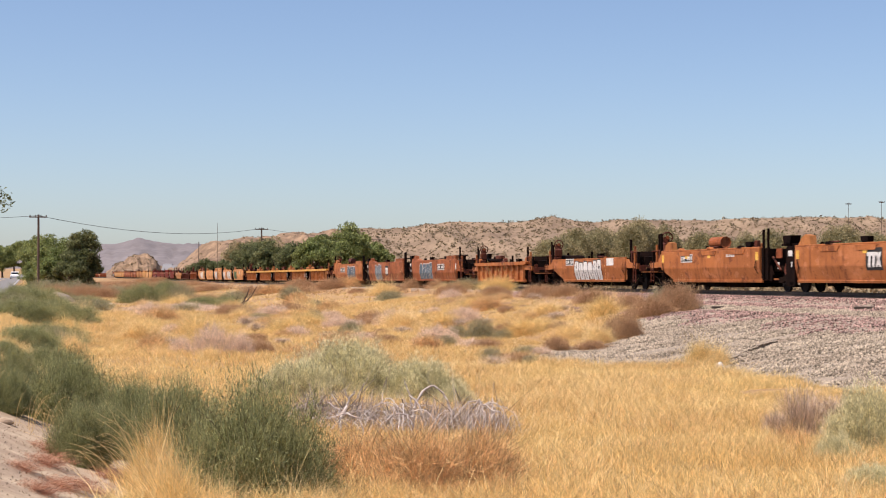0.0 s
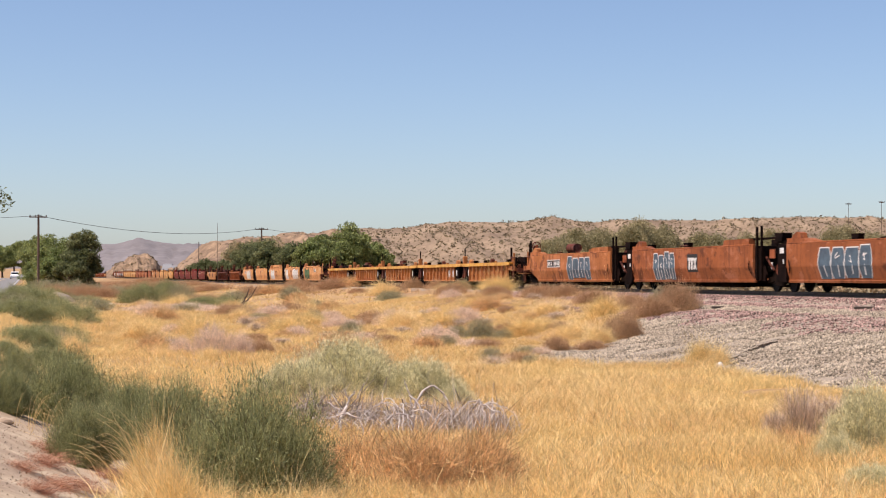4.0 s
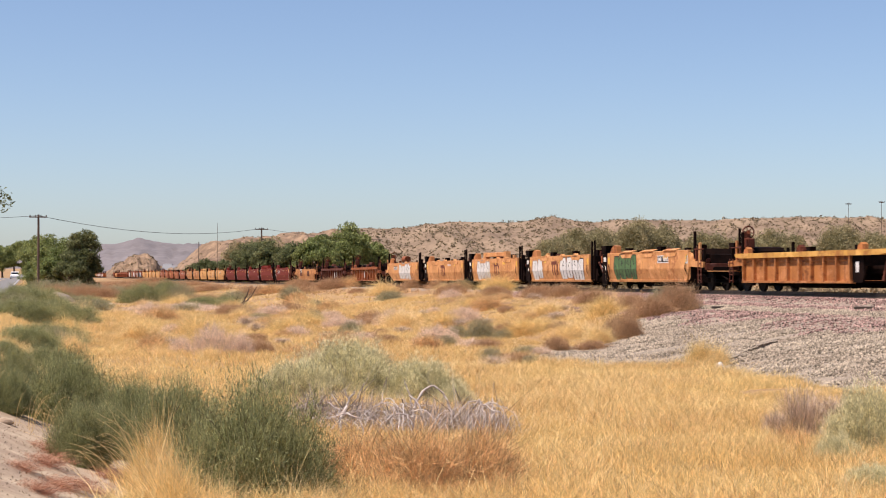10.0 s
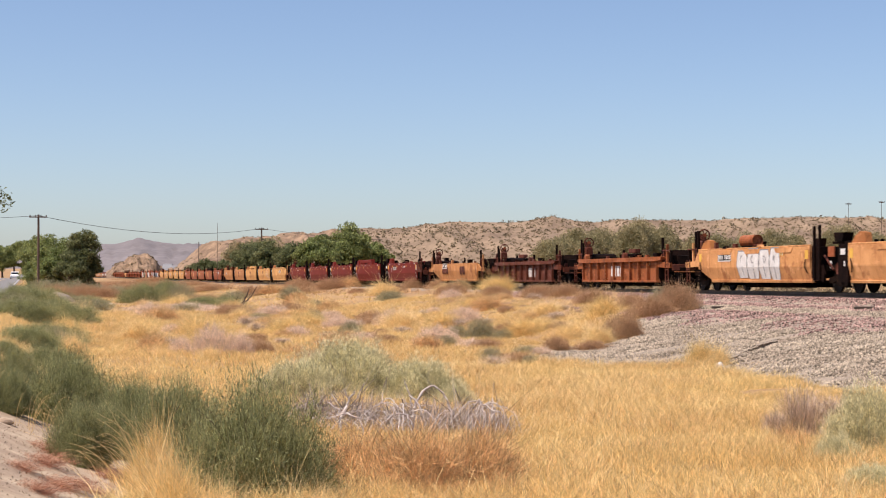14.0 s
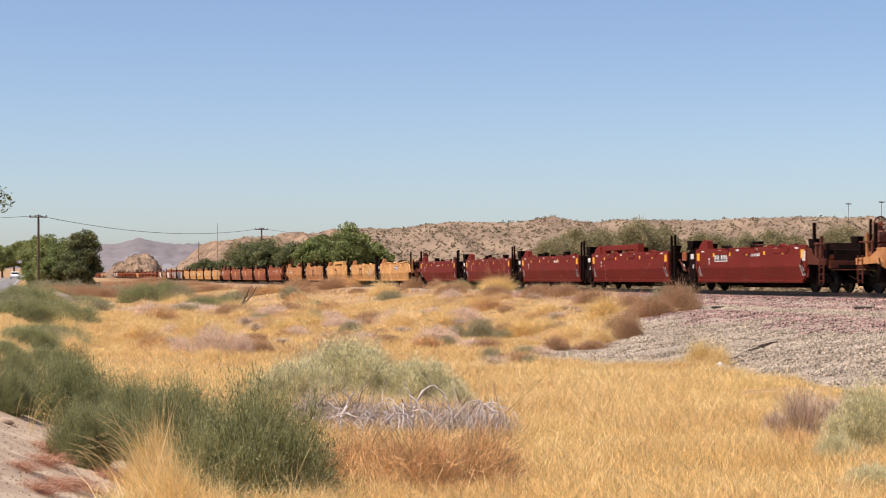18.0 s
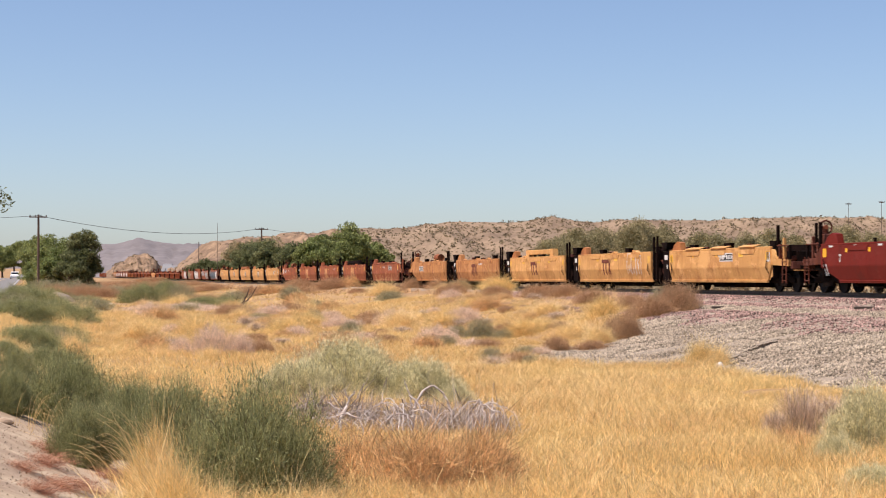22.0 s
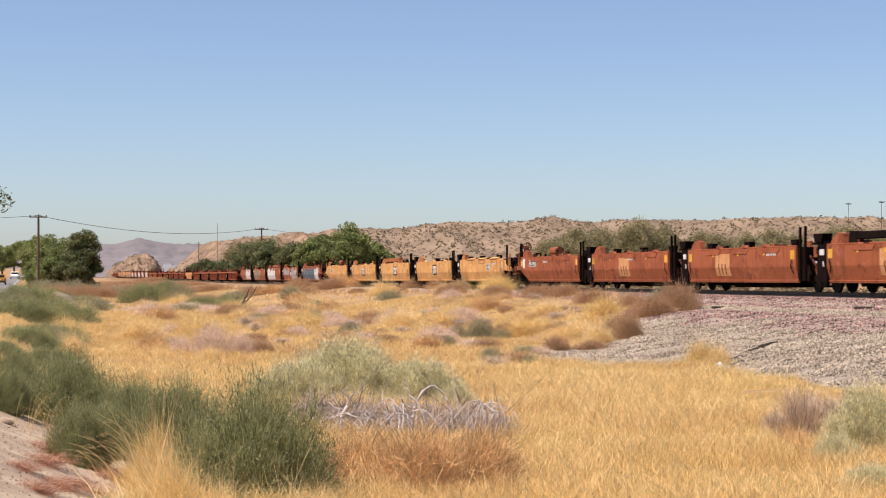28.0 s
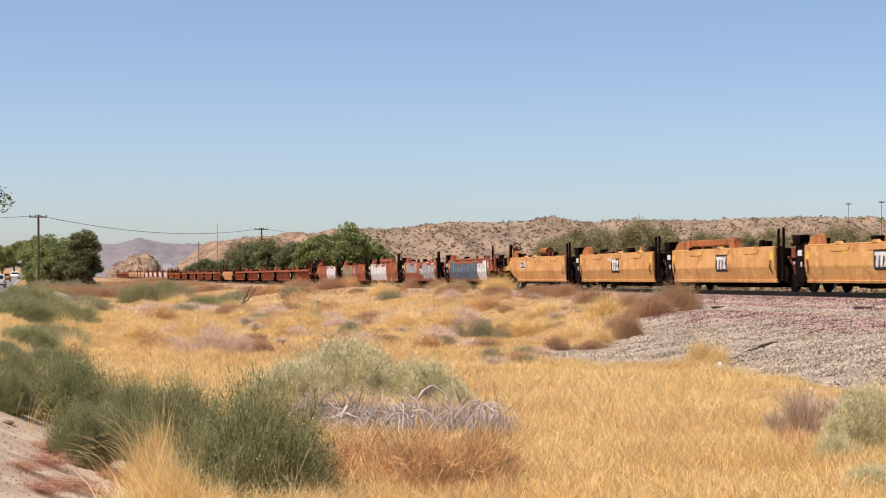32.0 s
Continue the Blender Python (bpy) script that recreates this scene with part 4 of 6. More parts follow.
pack("plain", "rust", even(54.8, 1.0, 5), [[("spray", 0, 9.0, SW, SN, 51 + i, 0.45, 1.95, 6)] for i in range(5)], "rust-brown well car covered in pale graffiti", 14.5, 20)
pack("plain", "ochre", even(59.8, 0.98, 5), [[("patch", 0, 1.2, 5, 1.3, SN)] for i in range(5)], "ochre smooth-sided empty well car", 14.3, 21)
pack("rib", "rust", even(64.7, 0.98, 5), [[]] * 5, "rust-red rib-sided empty well car", 14.3, 22)


def motions():
    """The whole train rolls past at a steady speed."""
    for u, lead in UNITS:
        rows = []
        for i in range(9):
            t = LAST * i / 8
            rows.append((t, place_on_track(lead - SPEED * t)))
        walk(u, rows)
    for v, y, at, off in DRIVEN:
        walk(v, [(LAST * i / 8, on_road(y + CRUISE * (LAST * i / 8 - at), off)) for i in range(9)])
# ---- plants ----
def twig_mesh(name, rng, n, radius, height, length, width, mat, up=0.8, hollow=0.35, lobes=5, bend=0.12, tangle=0.45, seg=3):
    """Fine twigs that fill an uneven dome and stand out of it all round."""
    d = unit_dirs(rng, n, 0.05)
    ang = np.arctan2(d[:, 1], d[:, 0])
    wob = 1 + 0.08 * np.sin(lobes * ang + rng.uniform(0, 6)) + 0.06 * np.sin((lobes + 3) * ang + 5 * d[:, 2] + rng.uniform(0, 6)) + 0.07 * np.sin(9 * d[:, 2] + 4 * ang)
    el = np.arcsin(np.clip(d[:, 2], 0, 1))
    wob += 0.10 * np.sin(7 * ang + rng.uniform(0, 6)) * np.sin(6 * el + rng.uniform(0, 6)) + 0.07 * np.sin(13 * ang + 8 * el + rng.uniform(0, 6))
    r = (hollow + (0.97 - hollow) * rng.random(n) ** 0.6) * wob
    root = np.stack([d[:, 0] * r * radius, d[:, 1] * r * radius, np.maximum(0.0, d[:, 2] * r * height - length * 0.45)], 1)
    out = d * np.array([1, 1, 0.8])
    way = out * 0.75 + np.array([0, 0, up]) + rng.normal(size=(n, 3)) * tangle
    way /= np.linalg.norm(way, axis=1)[:, None]
    ln = length * (rng.uniform(0.55, 1.3, n) * np.where(rng.random(n) < 0.05, 2.6, 1.0))[:, None]
    sag = rng.normal(size=(n, 3)) * bend * ln
    pts = np.stack([root, root + way * ln * 0.55 + sag * 0.6, root + way * ln + sag], 1)
    across = np.cross(way, rng.normal(size=(n, 3)))
    across /= np.linalg.norm(across, axis=1)[:, None] + 1e-6
    w = width * rng.uniform(0.6, 1.4, n)[:, None]
    half = np.stack([across * w * 0.6, across * w * 0.5, across * 0], 1)
    if seg == 2:
        pts, half = pts[:, ::2], half[:, ::2]
    return strips(name, pts, half, mat)


def shoot_mesh(name, rng, shoots, twigs, radius, height, length, width, mat, lobes=4, spread=0.05, upright=0.9, from_=0.35):
    """A twiggy shrub: many slender shoots fan from the root to an uneven outline, each clad in short upright twigs."""
    d = unit_dirs(rng, shoots, 0.12)
    ang = np.arctan2(d[:, 1], d[:, 0])
    el = np.arcsin(np.clip(d[:, 2], 0, 1))
    p = rng.uniform(0, 6.283, 5)
    lump = 0.86 + 0.09 * np.sin(lobes * ang + p[0]) * np.cos(1.7 * el + p[1]) + 0.08 * np.sin((lobes + 3) * ang + 5 * el + p[2]) + 0.07 * np.sin(11 * ang + p[3]) * np.sin(7 * el + p[4])
    lump *= rng.uniform(0.80, 1.06, shoots) * np.where(rng.random(shoots) < 0.07, 1.14, 1.0)
    tip = d * lump[:, None] * np.array([radius, radius, height])
    root = np.stack([tip[:, 0] * 0.25, tip[:, 1] * 0.25, np.zeros(shoots)], 1)
    f = from_ + (1 - from_) * rng.random((shoots, twigs)) ** 0.75
    rise = f ** 1.25
    at = root[:, None] + (tip - root)[:, None] * np.stack([f, f, rise], 2) + rng.normal(size=(shoots, twigs, 3)) * spread * np.array([1, 1, 0.8])
    way = (tip - root)[:, None] * 0.8 + np.array([0, 0, upright]) + rng.normal(size=(shoots, twigs, 3)) * 0.55
    way = (way / np.linalg.norm(way, axis=2)[..., None]).reshape(-1, 3)
    at = at.reshape(-1, 3)
    at[:, 2] = np.maximum(at[:, 2], 0.0)
    n = len(at)
    ln = length * rng.uniform(0.5, 1.4, n)[:, None]
    across = np.cross(way, rng.normal(size=(n, 3)))
    across /= np.linalg.norm(across, axis=1)[:, None] + 1e-6
    w = width * rng.uniform(0.6, 1.4, n)[:, None]
    return strips(name, np.stack([at, at + way * ln], 1), np.stack([across * w * 0.5, across * 0], 1), mat)


def limb_mesh(name, rng, n, radius, height, width, mat, crook=0.25):
    """Bare woody stems that fan up from the root."""
    m = 5
    ang = rng.uniform(0, 6.283, n)
    reach = radius * rng.uniform(0.3, 1.0, n)
    rise = height * rng.uniform(0.4, 0.95, n)
    f = np.linspace(0, 1, m)
    pts = np.zeros((n, m, 3))
    pts[:, :, 0] = np.cos(ang)[:, None] * reach[:, None] * f
    pts[:, :, 1] = np.sin(ang)[:, None] * reach[:, None] * f
    pts[:, :, 2] = rise[:, None] * f ** 0.8
    pts[:, 1:] += rng.normal(size=(n, m - 1, 3)) * crook * 0.25 * radius
    pts[:, :, 2] = np.maximum(pts[:, :, 2], 0.0)
    across = np.stack([-np.sin(ang), np.cos(ang), 0.4 * rng.normal(size=n)], 1)
    half = across[:, None, :] * (width * (1 - 0.75 * f))[None, :, None] * rng.uniform(0.5, 1.3, n)[:, None, None]
    return strips(name, pts, half, mat)


def tube(points, radii, sides=7):
    verts, faces = [], []
    for i, p in enumerate(points):
        a = points[max(0, i - 1)]
        b = points[min(len(points) - 1, i + 1)]
        q = (Vector(b) - Vector(a)).to_track_quat('Z', 'Y')
        for s in range(sides):
            t = 2 * math.pi * s / sides
            verts.append(Vector(p) + q @ Vector((radii[i] * math.cos(t), radii[i] * math.sin(t), 0)))
        if i:
            o = (i - 1) * sides
            faces += [(o + s, o + (s + 1) % sides, o + sides + (s + 1) % sides, o + sides + s) for s in range(sides)]
    return verts, faces


BUSH = {}


def bush_kind(kind, variant):
    key = (kind, variant)
    if key in BUSH:
        return BUSH[key]
    rng = np.random.default_rng(100 + 17 * variant + len(kind))
    if kind == "green":
        f = shoot_mesh("foliage", rng, 1000, 90, 1.0, 1.0, 0.050, 0.0078, GREEN, 4, 0.055, 0.35, 0.45)
        s = limb_mesh("woody_base", rng, 60, 0.8, 0.9, 0.010, BARK)
    elif kind == "sage":
        f = shoot_mesh("foliage", rng, 460, 230, 1.0, 1.0, 0.055, 0.0078, SAGE, 6, 0.050, 0.3)
        s = limb_mesh("woody_base", rng, 60, 0.8, 0.8, 0.010, DEAD)
    elif kind == "russet":
        f = twig_mesh("foliage", rng, 15000, 1.0, 1.0, 0.20, 0.006, RUSSET, 0.6, 0.2, 6, 0.3, tangle=0.7, seg=2)
        s = limb_mesh("woody_base", rng, 120, 0.9, 1.0, 0.008, RUSSET)
    elif kind == "fan":
        f = limb_mesh("foliage", rng, 800, 1.0, 1.0, 0.006, STEMS, 0.3)
        s = twig_mesh("woody_base", rng, 1400, 1.0, 0.8, 0.14, 0.006, STEMS, 0.7, 0.3, tangle=0.5, seg=2)
    elif kind == "mat":
        f = twig_mesh("foliage", rng, 4200, 1.0, 1.0, 0.16, 0.010, REDDISH, 0.15, 0.0, 7, 0.5, tangle=0.8, seg=2)
        s = limb_mesh("woody_base", rng, 120, 1.1, 0.8, 0.006, REDDISH)
    elif kind == "dusty":
        f = twig_mesh("foliage", rng, 9000, 1.0, 1.0, 0.14, 0.010, DUSTY, 0.5, 0.15, tangle=0.8, seg=2)
        s = limb_mesh("woody_base", rng, 60, 0.9, 1.0, 0.008, DEAD)
    elif kind == "mauve":
        f = twig_mesh("foliage", rng, 14000, 1.0, 1.0, 0.13, 0.006, MAUVE, 0.5, 0.3, tangle=0.6, seg=2)
        s = limb_mesh("woody_base", rng, 60, 0.9, 0.9, 0.008, DEAD)
    elif kind == "dead":
        f = twig_mesh("foliage", rng, 5200, 1.0, 0.85, 0.35, 0.007, DEAD, 0.0, 0.05, 4, 0.4, tangle=1.4)
        s = limb_mesh("woody_base", rng, 110, 1.1, 0.8, 0.016, DEAD, 0.9)
    elif kind == "tawny":
        f = twig_mesh("foliage", rng, 10500, 1.0, 1.0, 0.28, 0.006, TAWNY, 0.3, 0.1, 5, 0.45, tangle=0.9)
        s = limb_mesh("woody_base", rng, 260, 1.1, 1.15, 0.005, STRAW, 0.6)
    else:
        f = twig_mesh("foliage", rng, 6500, 1.0, 1.0, 0.34, 0.0055, STRAW if variant else GRASS, 0.5, 0.1, 5, 0.7, tangle=1.2)
        s = limb_mesh("woody_base", rng, 220, 1.15, 1.05, 0.006, STRAW, 0.8)
    BUSH[key] = (f, s)
    return BUSH[key]


LABELS = {"fan": ("stemmy_bush", "leafless brown bush of fanning bare stems", "bush"), "mat": ("weed_mat", "flat reddish-brown dried weed mat on the sand", "weed"), "russet": ("brown_bush", "dry russet-brown bush on the railway bank", "bush"), "dusty": ("grey_bush", "thin dusty grey-green desert bush", "bush"), "green": ("green_bush", "dense dark green twiggy desert bush", "bush"), "sage": ("sagebrush", "pale grey-green mounded sagebrush", "bush"),
          "mauve": ("dry_bush", "dry mauve-brown leafless tumbleweed bush", "bush"), "dead": ("dead_bush", "bleached grey heap of dead branches", "dead bush"),
          "tawny": ("dead_grass_clump", "tawny reddish clump of dead weeds", "dry grass"), "straw": ("straw_clump", "tall golden straw-coloured grass clump", "dry grass")}
TURN = [0]


def bush(kind, k, d, wide, deep, high, sink=0.05):
    """wide, deep, high in metres; it stands d metres ahead."""
    TURN[0] += 1
    f, s = bush_kind(kind, TURN[0] % 2 if kind not in ("sage", "mauve") else 0)
    name, label, cat = LABELS[kind]
    p = ahead(k, d)
    if d < 60 and kind != "straw":
        CLEAR.append((p.x, p.y, 0.42 * wide))
    m = Matrix.Translation((p.x, p.y, p.z - sink)) @ Matrix.Diagonal((wide / 2, deep / 2, high, 1)) @ pose(0, 0, 0, 0, 0, (TURN[0] * 77) % 360)
    b = thing(name, label, cat, name.replace("_", " ") + " group", at=m)
    for nm, me in (("foliage", f), ("woody_base", s)):
        o = new(nm, me)
        o.parent = b
        o["kind"] = "stuff"
    return b


CLEAR = []
# green bushes along the highway shoulder and in the field
for k, d, w, dp, h in ((-0.107, 19.3, 2.15, 1.8, 1.50), (-0.152, 23.6, 1.7, 1.5, 1.30), (-0.215, 27.0, 2.1, 1.8, 1.30), (-0.207, 22.3, 1.0, 1.0, 0.95), (-0.192, 24.2, 1.1, 1.0, 0.85), (-0.178, 25.4, 1.5, 1.4, 1.15), (-0.246, 32.0, 1.0, 1.2, 0.80), (-0.2490, 25.6, 0.9, 0.9, 0.75), (-0.2385, 100, 4.5, 5, 1.75), (-0.229, 106, 4.0, 4, 1.6), (-0.2455, 95, 2.5, 3, 1.4), (-0.252, 39, 1.0, 1.4, 0.58),
                       (-0.226, 40, 2.2, 2.2, 0.83), (-0.240, 50, 2.4, 3, 0.75), (-0.228, 62, 3.4, 4, 0.83), (-0.222, 90, 4.5, 6, 1.46), (-0.241, 78, 3.6, 4, 1.22), (-0.236, 110, 5, 6, 1.46), (-0.228, 150, 6, 6, 1.59), (-0.243, 180, 3, 5, 0.73), (-0.234, 210, 5, 6, 0.98), (-0.2445, 140, 2.2, 3, 1.10),
                       (-0.1713, 163, 6.0, 5, 2.07), (-0.158, 172, 4.0, 4, 2.44), (-0.1243, 135, 4.0, 4, 1.10), (-0.137, 140, 4.0, 4, 1.10), (-0.205, 140, 5, 5, 1.10), (-0.117, 110, 1.4, 1.4, 0.73)):
    bush("green", k, d, w, dp, h)
for k, d, w, dp, h in ((-0.053, 34.5, 2.9, 2.4, 1.5), (-0.083, 33.5, 2.2, 1.8, 1.05), (-0.014, 33.8, 2.4, 1.8, 1.05), (0.006, 32.5, 1.1, 1.0, 0.6), (0.244, 24.2, 1.5, 1.3, 1.15), (0.226, 23.2, 0.8, 0.8, 0.5), (0.247, 20.2, 1.0, 1.0, 0.4)):
    bush("sage", k, d, w, dp, h)
for k, d, w, dp, h in ((-0.1324, 54.7, 1.5, 1.4, 1.05), (-0.1165, 56, 1.1, 1.0, 0.80), (-0.150, 57, 1.0, 0.9, 0.65), (-0.0272, 86, 2.5, 2.2, 1.0), (-0.0984, 110, 2.4, 2.2, 0.8),
                       (-0.147, 130, 5, 4, 0.7), (-0.128, 122, 4, 3, 0.6), (0.012, 84, 2.0, 2.0, 0.8), (-0.065, 100, 2.2, 2, 0.7), (-0.17, 120, 4, 4, 0.6)):
    bush("mauve", k, d, w, dp, h)
for k, d, w, dp, h in ((-0.0725, 28.6, 1.3, 0.9, 0.80), (-0.0466, 28.0, 1.4, 0.9, 0.76), (-0.0200, 27.8, 1.4, 0.9, 0.70), (0.0050, 27.4, 1.3, 0.9, 0.70), (0.0246, 27.0, 1.0, 0.8, 0.70), (-0.1567, 62, 1.2, 1.0, 0.45), (-0.118, 126, 3.0, 2.5, 0.7)):
    bush("dead", k, d, w, dp, h)
for k, d, w, dp, h in ((-0.046, 20.8, 1.1, 1.2, 0.74), (-0.012, 20.4, 1.3, 1.3, 0.80), (0.022, 20.8, 1.1, 1.1, 0.76), (-0.058, 22.0, 1.0, 0.8, 0.40), (-0.147, 75, 1.2, 1.0, 0.5),
                       (0.200, 24.5, 0.7, 0.7, 0.4)):
    bush("tawny", k, d, w, dp, h)
for k, d, w, dp, h in ((-0.160, 18.8, 0.8, 0.8, 0.66), (-0.150, 17.9, 0.8, 0.7, 0.55), (-0.207, 23.8, 0.7, 0.6, 0.5), (-0.164, 20.4, 0.6, 0.6, 0.8), (-0.214, 52, 1.2, 1.2, 0.7), (-0.216, 74, 1.8, 1.6, 0.8), (-0.209, 96, 2.2, 2, 1.0), (-0.230, 104, 2.4, 2, 1.3), (-0.130, 17.6, 0.6, 0.7, 0.45), (-0.10, 17.4, 0.9, 0.8, 0.40), (-0.075, 17.6, 0.7, 0.7, 0.42), (0.1476, 48.6, 0.9, 0.8, 0.7), (0.158, 48.2, 0.7, 0.7, 0.6), (0.092, 72.9, 1.6, 1.3, 0.85), (0.0732, 64.8, 1.9, 1.4, 0.65),
                       (0.0505, 71, 2.4, 1.8, 0.7), (0.0893, 60.3, 1.2, 1.0, 0.7), (0.035, 76, 1.6, 1.4, 0.28), (-0.02, 92, 2.4, 2, 0.5), (-0.06, 104, 2.6, 2, 0.8), (-0.08, 120, 3, 2.4, 0.9), (0.02, 96, 2.4, 2, 0.5), (0.06, 80, 2, 1.6, 0.6)):
    bush("straw", k, d, w, dp, h)
for k, d, w, dp, h in ((0.0214, 71, 1.5, 1.3, 0.95), (0.0343, 70.5, 1.1, 0.9, 0.5), (0.0019, 62.3, 0.9, 0.8, 0.45), (-0.0531, 76.6, 1.2, 1.0, 0.65), (0.0278, 51.3, 0.9, 0.8, 0.5), (-0.0871, 154, 2.6, 2.2, 1.2), (0.008, 72, 1.0, 1.0, 0.6), (-0.094, 88, 1.6, 1.6, 0.5), (0.05, 49, 0.6, 0.6, 0.35), (-0.075, 98, 1.5, 1.5, 0.8), (0.126, 71.5, 1.8, 1.3, 1.05), (-0.224, 56, 1.8, 1.6, 0.9), (-0.244, 84, 2.4, 2.2, 1.2), (-0.214, 118, 3.4, 3, 1.4), (-0.199, 128, 2.8, 2.4, 1.0), (-0.150, 164, 3.4, 3, 2.0), (-0.228, 215, 6.5, 5, 2.3), (-0.213, 222, 6.5, 5, 2.2), (-0.2, 218, 5.0, 4, 1.8), (-0.188, 226, 5.0, 4, 1.5)):
    bush("dusty", k, d, w, dp, h)
for k, d, w, dp, h in ((0.1345, 70.3, 2.2, 1.8, 1.2), (0.120, 69.0, 2.2, 1.8, 0.85), (0.1055, 60.8, 1.2, 1.1, 0.95), (0.07, 96.8, 2.4, 2, 0.8), (0.0651, 58.6, 1.0, 1.0, 0.55), (0.086, 84, 2.2, 1.8, 0.8), (0.055, 100, 2.6, 2, 0.8), (0.03, 108, 2.4, 2, 0.7), (0.108, 76, 1.6, 1.4, 0.7), (0.098, 64, 1.0, 1.0, 0.6), (0.005, 120, 2.6, 2, 0.8), (-0.03, 135, 3, 2.4, 0.8), (-0.221, 205, 5, 4, 1.7), (-0.206, 208, 5, 4, 1.7), (-0.194, 206, 4.5, 4, 1.4), (-0.18, 235, 6, 4, 1.2), (-0.163, 240, 7, 4, 1.1), (-0.148, 236, 7, 4, 1.1), (-0.132, 228, 7, 4, 1.0), (-0.203, 150, 3, 2.5, 0.9), (-0.186, 300, 10, 6, 1.3), (-0.172, 330, 12, 6, 1.3), (-0.158, 310, 11, 6, 1.2), (-0.180, 400, 14, 8, 1.3), (-0.165, 430, 14, 8, 1.2), (-0.145, 300, 10, 6, 1.0), (-0.192, 420, 12, 8, 1.4)):
    bush("russet", k, d, w, dp, h)
for k, d, w, dp, h in ((-0.232, 20.6, 1.1, 0.9, 0.16), (-0.222, 18.9, 1.15, 0.8, 0.16), (-0.236, 17.6, 0.9, 0.8, 0.14), (-0.215, 22.6, 1.3, 0.8, 0.22), (-0.190, 21.6, 1.0, 0.6, 0.22), (-0.229, 22.4, 1.2, 0.8, 0.18), (-0.245, 19.0, 0.8, 0.7, 0.12), (-0.205, 19.4, 0.7, 0.5, 0.12)):
    bush("mat", k, d, w, dp, h)
for k, d, w, dp, h in ((0.206, 27.4, 1.3, 1.0, 1.0), (0.2235, 29.4, 1.1, 0.9, 0.6), (0.190, 27.8, 0.7, 0.7, 0.5)):
    bush("fan", k, d, w, dp, h)
rng0 = random.Random(8)
for i in range(46):
    d = rng0.uniform(48, 150)
    w = rng0.uniform(0.5, 1.3) * (1 + d / 120)
    bush(rng0.choice(("straw", "straw", "tawny", "mauve", "straw", "tawny")), rng0.uniform(-0.19, 0.10 - 0.0004 * d), d, w, w, w * 0.42)

for i in range(60):
    d = rng0.uniform(46, 100)
    w = rng0.uniform(0.5, 1.1) * (1 + d / 160)
    bush(rng0.choice(("dusty", "fan", "russet", "mauve", "tawny", "fan", "russet")), rng0.uniform(-0.12, 0.125 - 0.0006 * d), d, w, w, w * rng0.uniform(0.25, 0.42))

for i in range(34):
    d = rng0.uniform(85, 215)
    w = rng0.uniform(0.8, 1.6) * (1 + d / 120)
    bush(rng0.choice(("russet", "dusty", "tawny", "russet")), rng0.uniform(-0.15, 0.115 - 0.0007 * d), d, w, w, w * rng0.uniform(0.22, 0.36))


def branch(k, d, label, curves, mat=None):
    """Bare fallen wood; each curve: points in metres from the root and the thickness there."""
    t = thing("dead_branch", label, "branch", "dead branches", at=pose(*ahead(k, d)))
    g = random.Random(int(d * 10 + k * 1000))
    for pts, r in curves:
        for turn in range(2):                      # round the bends, then roughen them
            soft = [pts[0]]
            for a, b in zip(pts, pts[1:]):
                soft += [tuple(a[i] * 0.75 + b[i] * 0.25 for i in range(3)), tuple(a[i] * 0.25 + b[i] * 0.75 for i in range(3))]
            pts = soft + [pts[-1]]
        pts = [tuple(c + g.gauss(0, 0.35 * r) for c in q) for q in pts]
        v, f = tube(pts, [r * (1 - 0.75 * i / (len(pts) - 1)) for i in range(len(pts))], 6)
        part("limb", mesh_from("limb", v, f, None), mat or BLEACHED, t)


def spray_of_limbs(seed, n, reach, rise, r, droop=0.5):
    g = random.Random(seed)
    out = []
    for i in range(n):
        a = g.choice((0.0, math.pi)) + g.gauss(0, 0.7)
        ox, oy = g.uniform(-0.42, 0.42), g.uniform(-0.2, 0.2)
        ln, up = reach * g.uniform(0.5, 1.0), rise * g.uniform(0.5, 1.1)
        pts = []
        for j in range(7):
            f = j / 6
            pts.append((ox + math.cos(a + 0.5 * f) * ln * f + g.gauss(0, 0.025), oy + math.sin(a + 0.5 * f) * ln * f + g.gauss(0, 0.02), 0.16 + g.gauss(0, 0.02) + up * math.sin(f * math.pi * droop + 0.1)))
        out.append((pts, r * g.uniform(0.4, 1.0)))
    return out


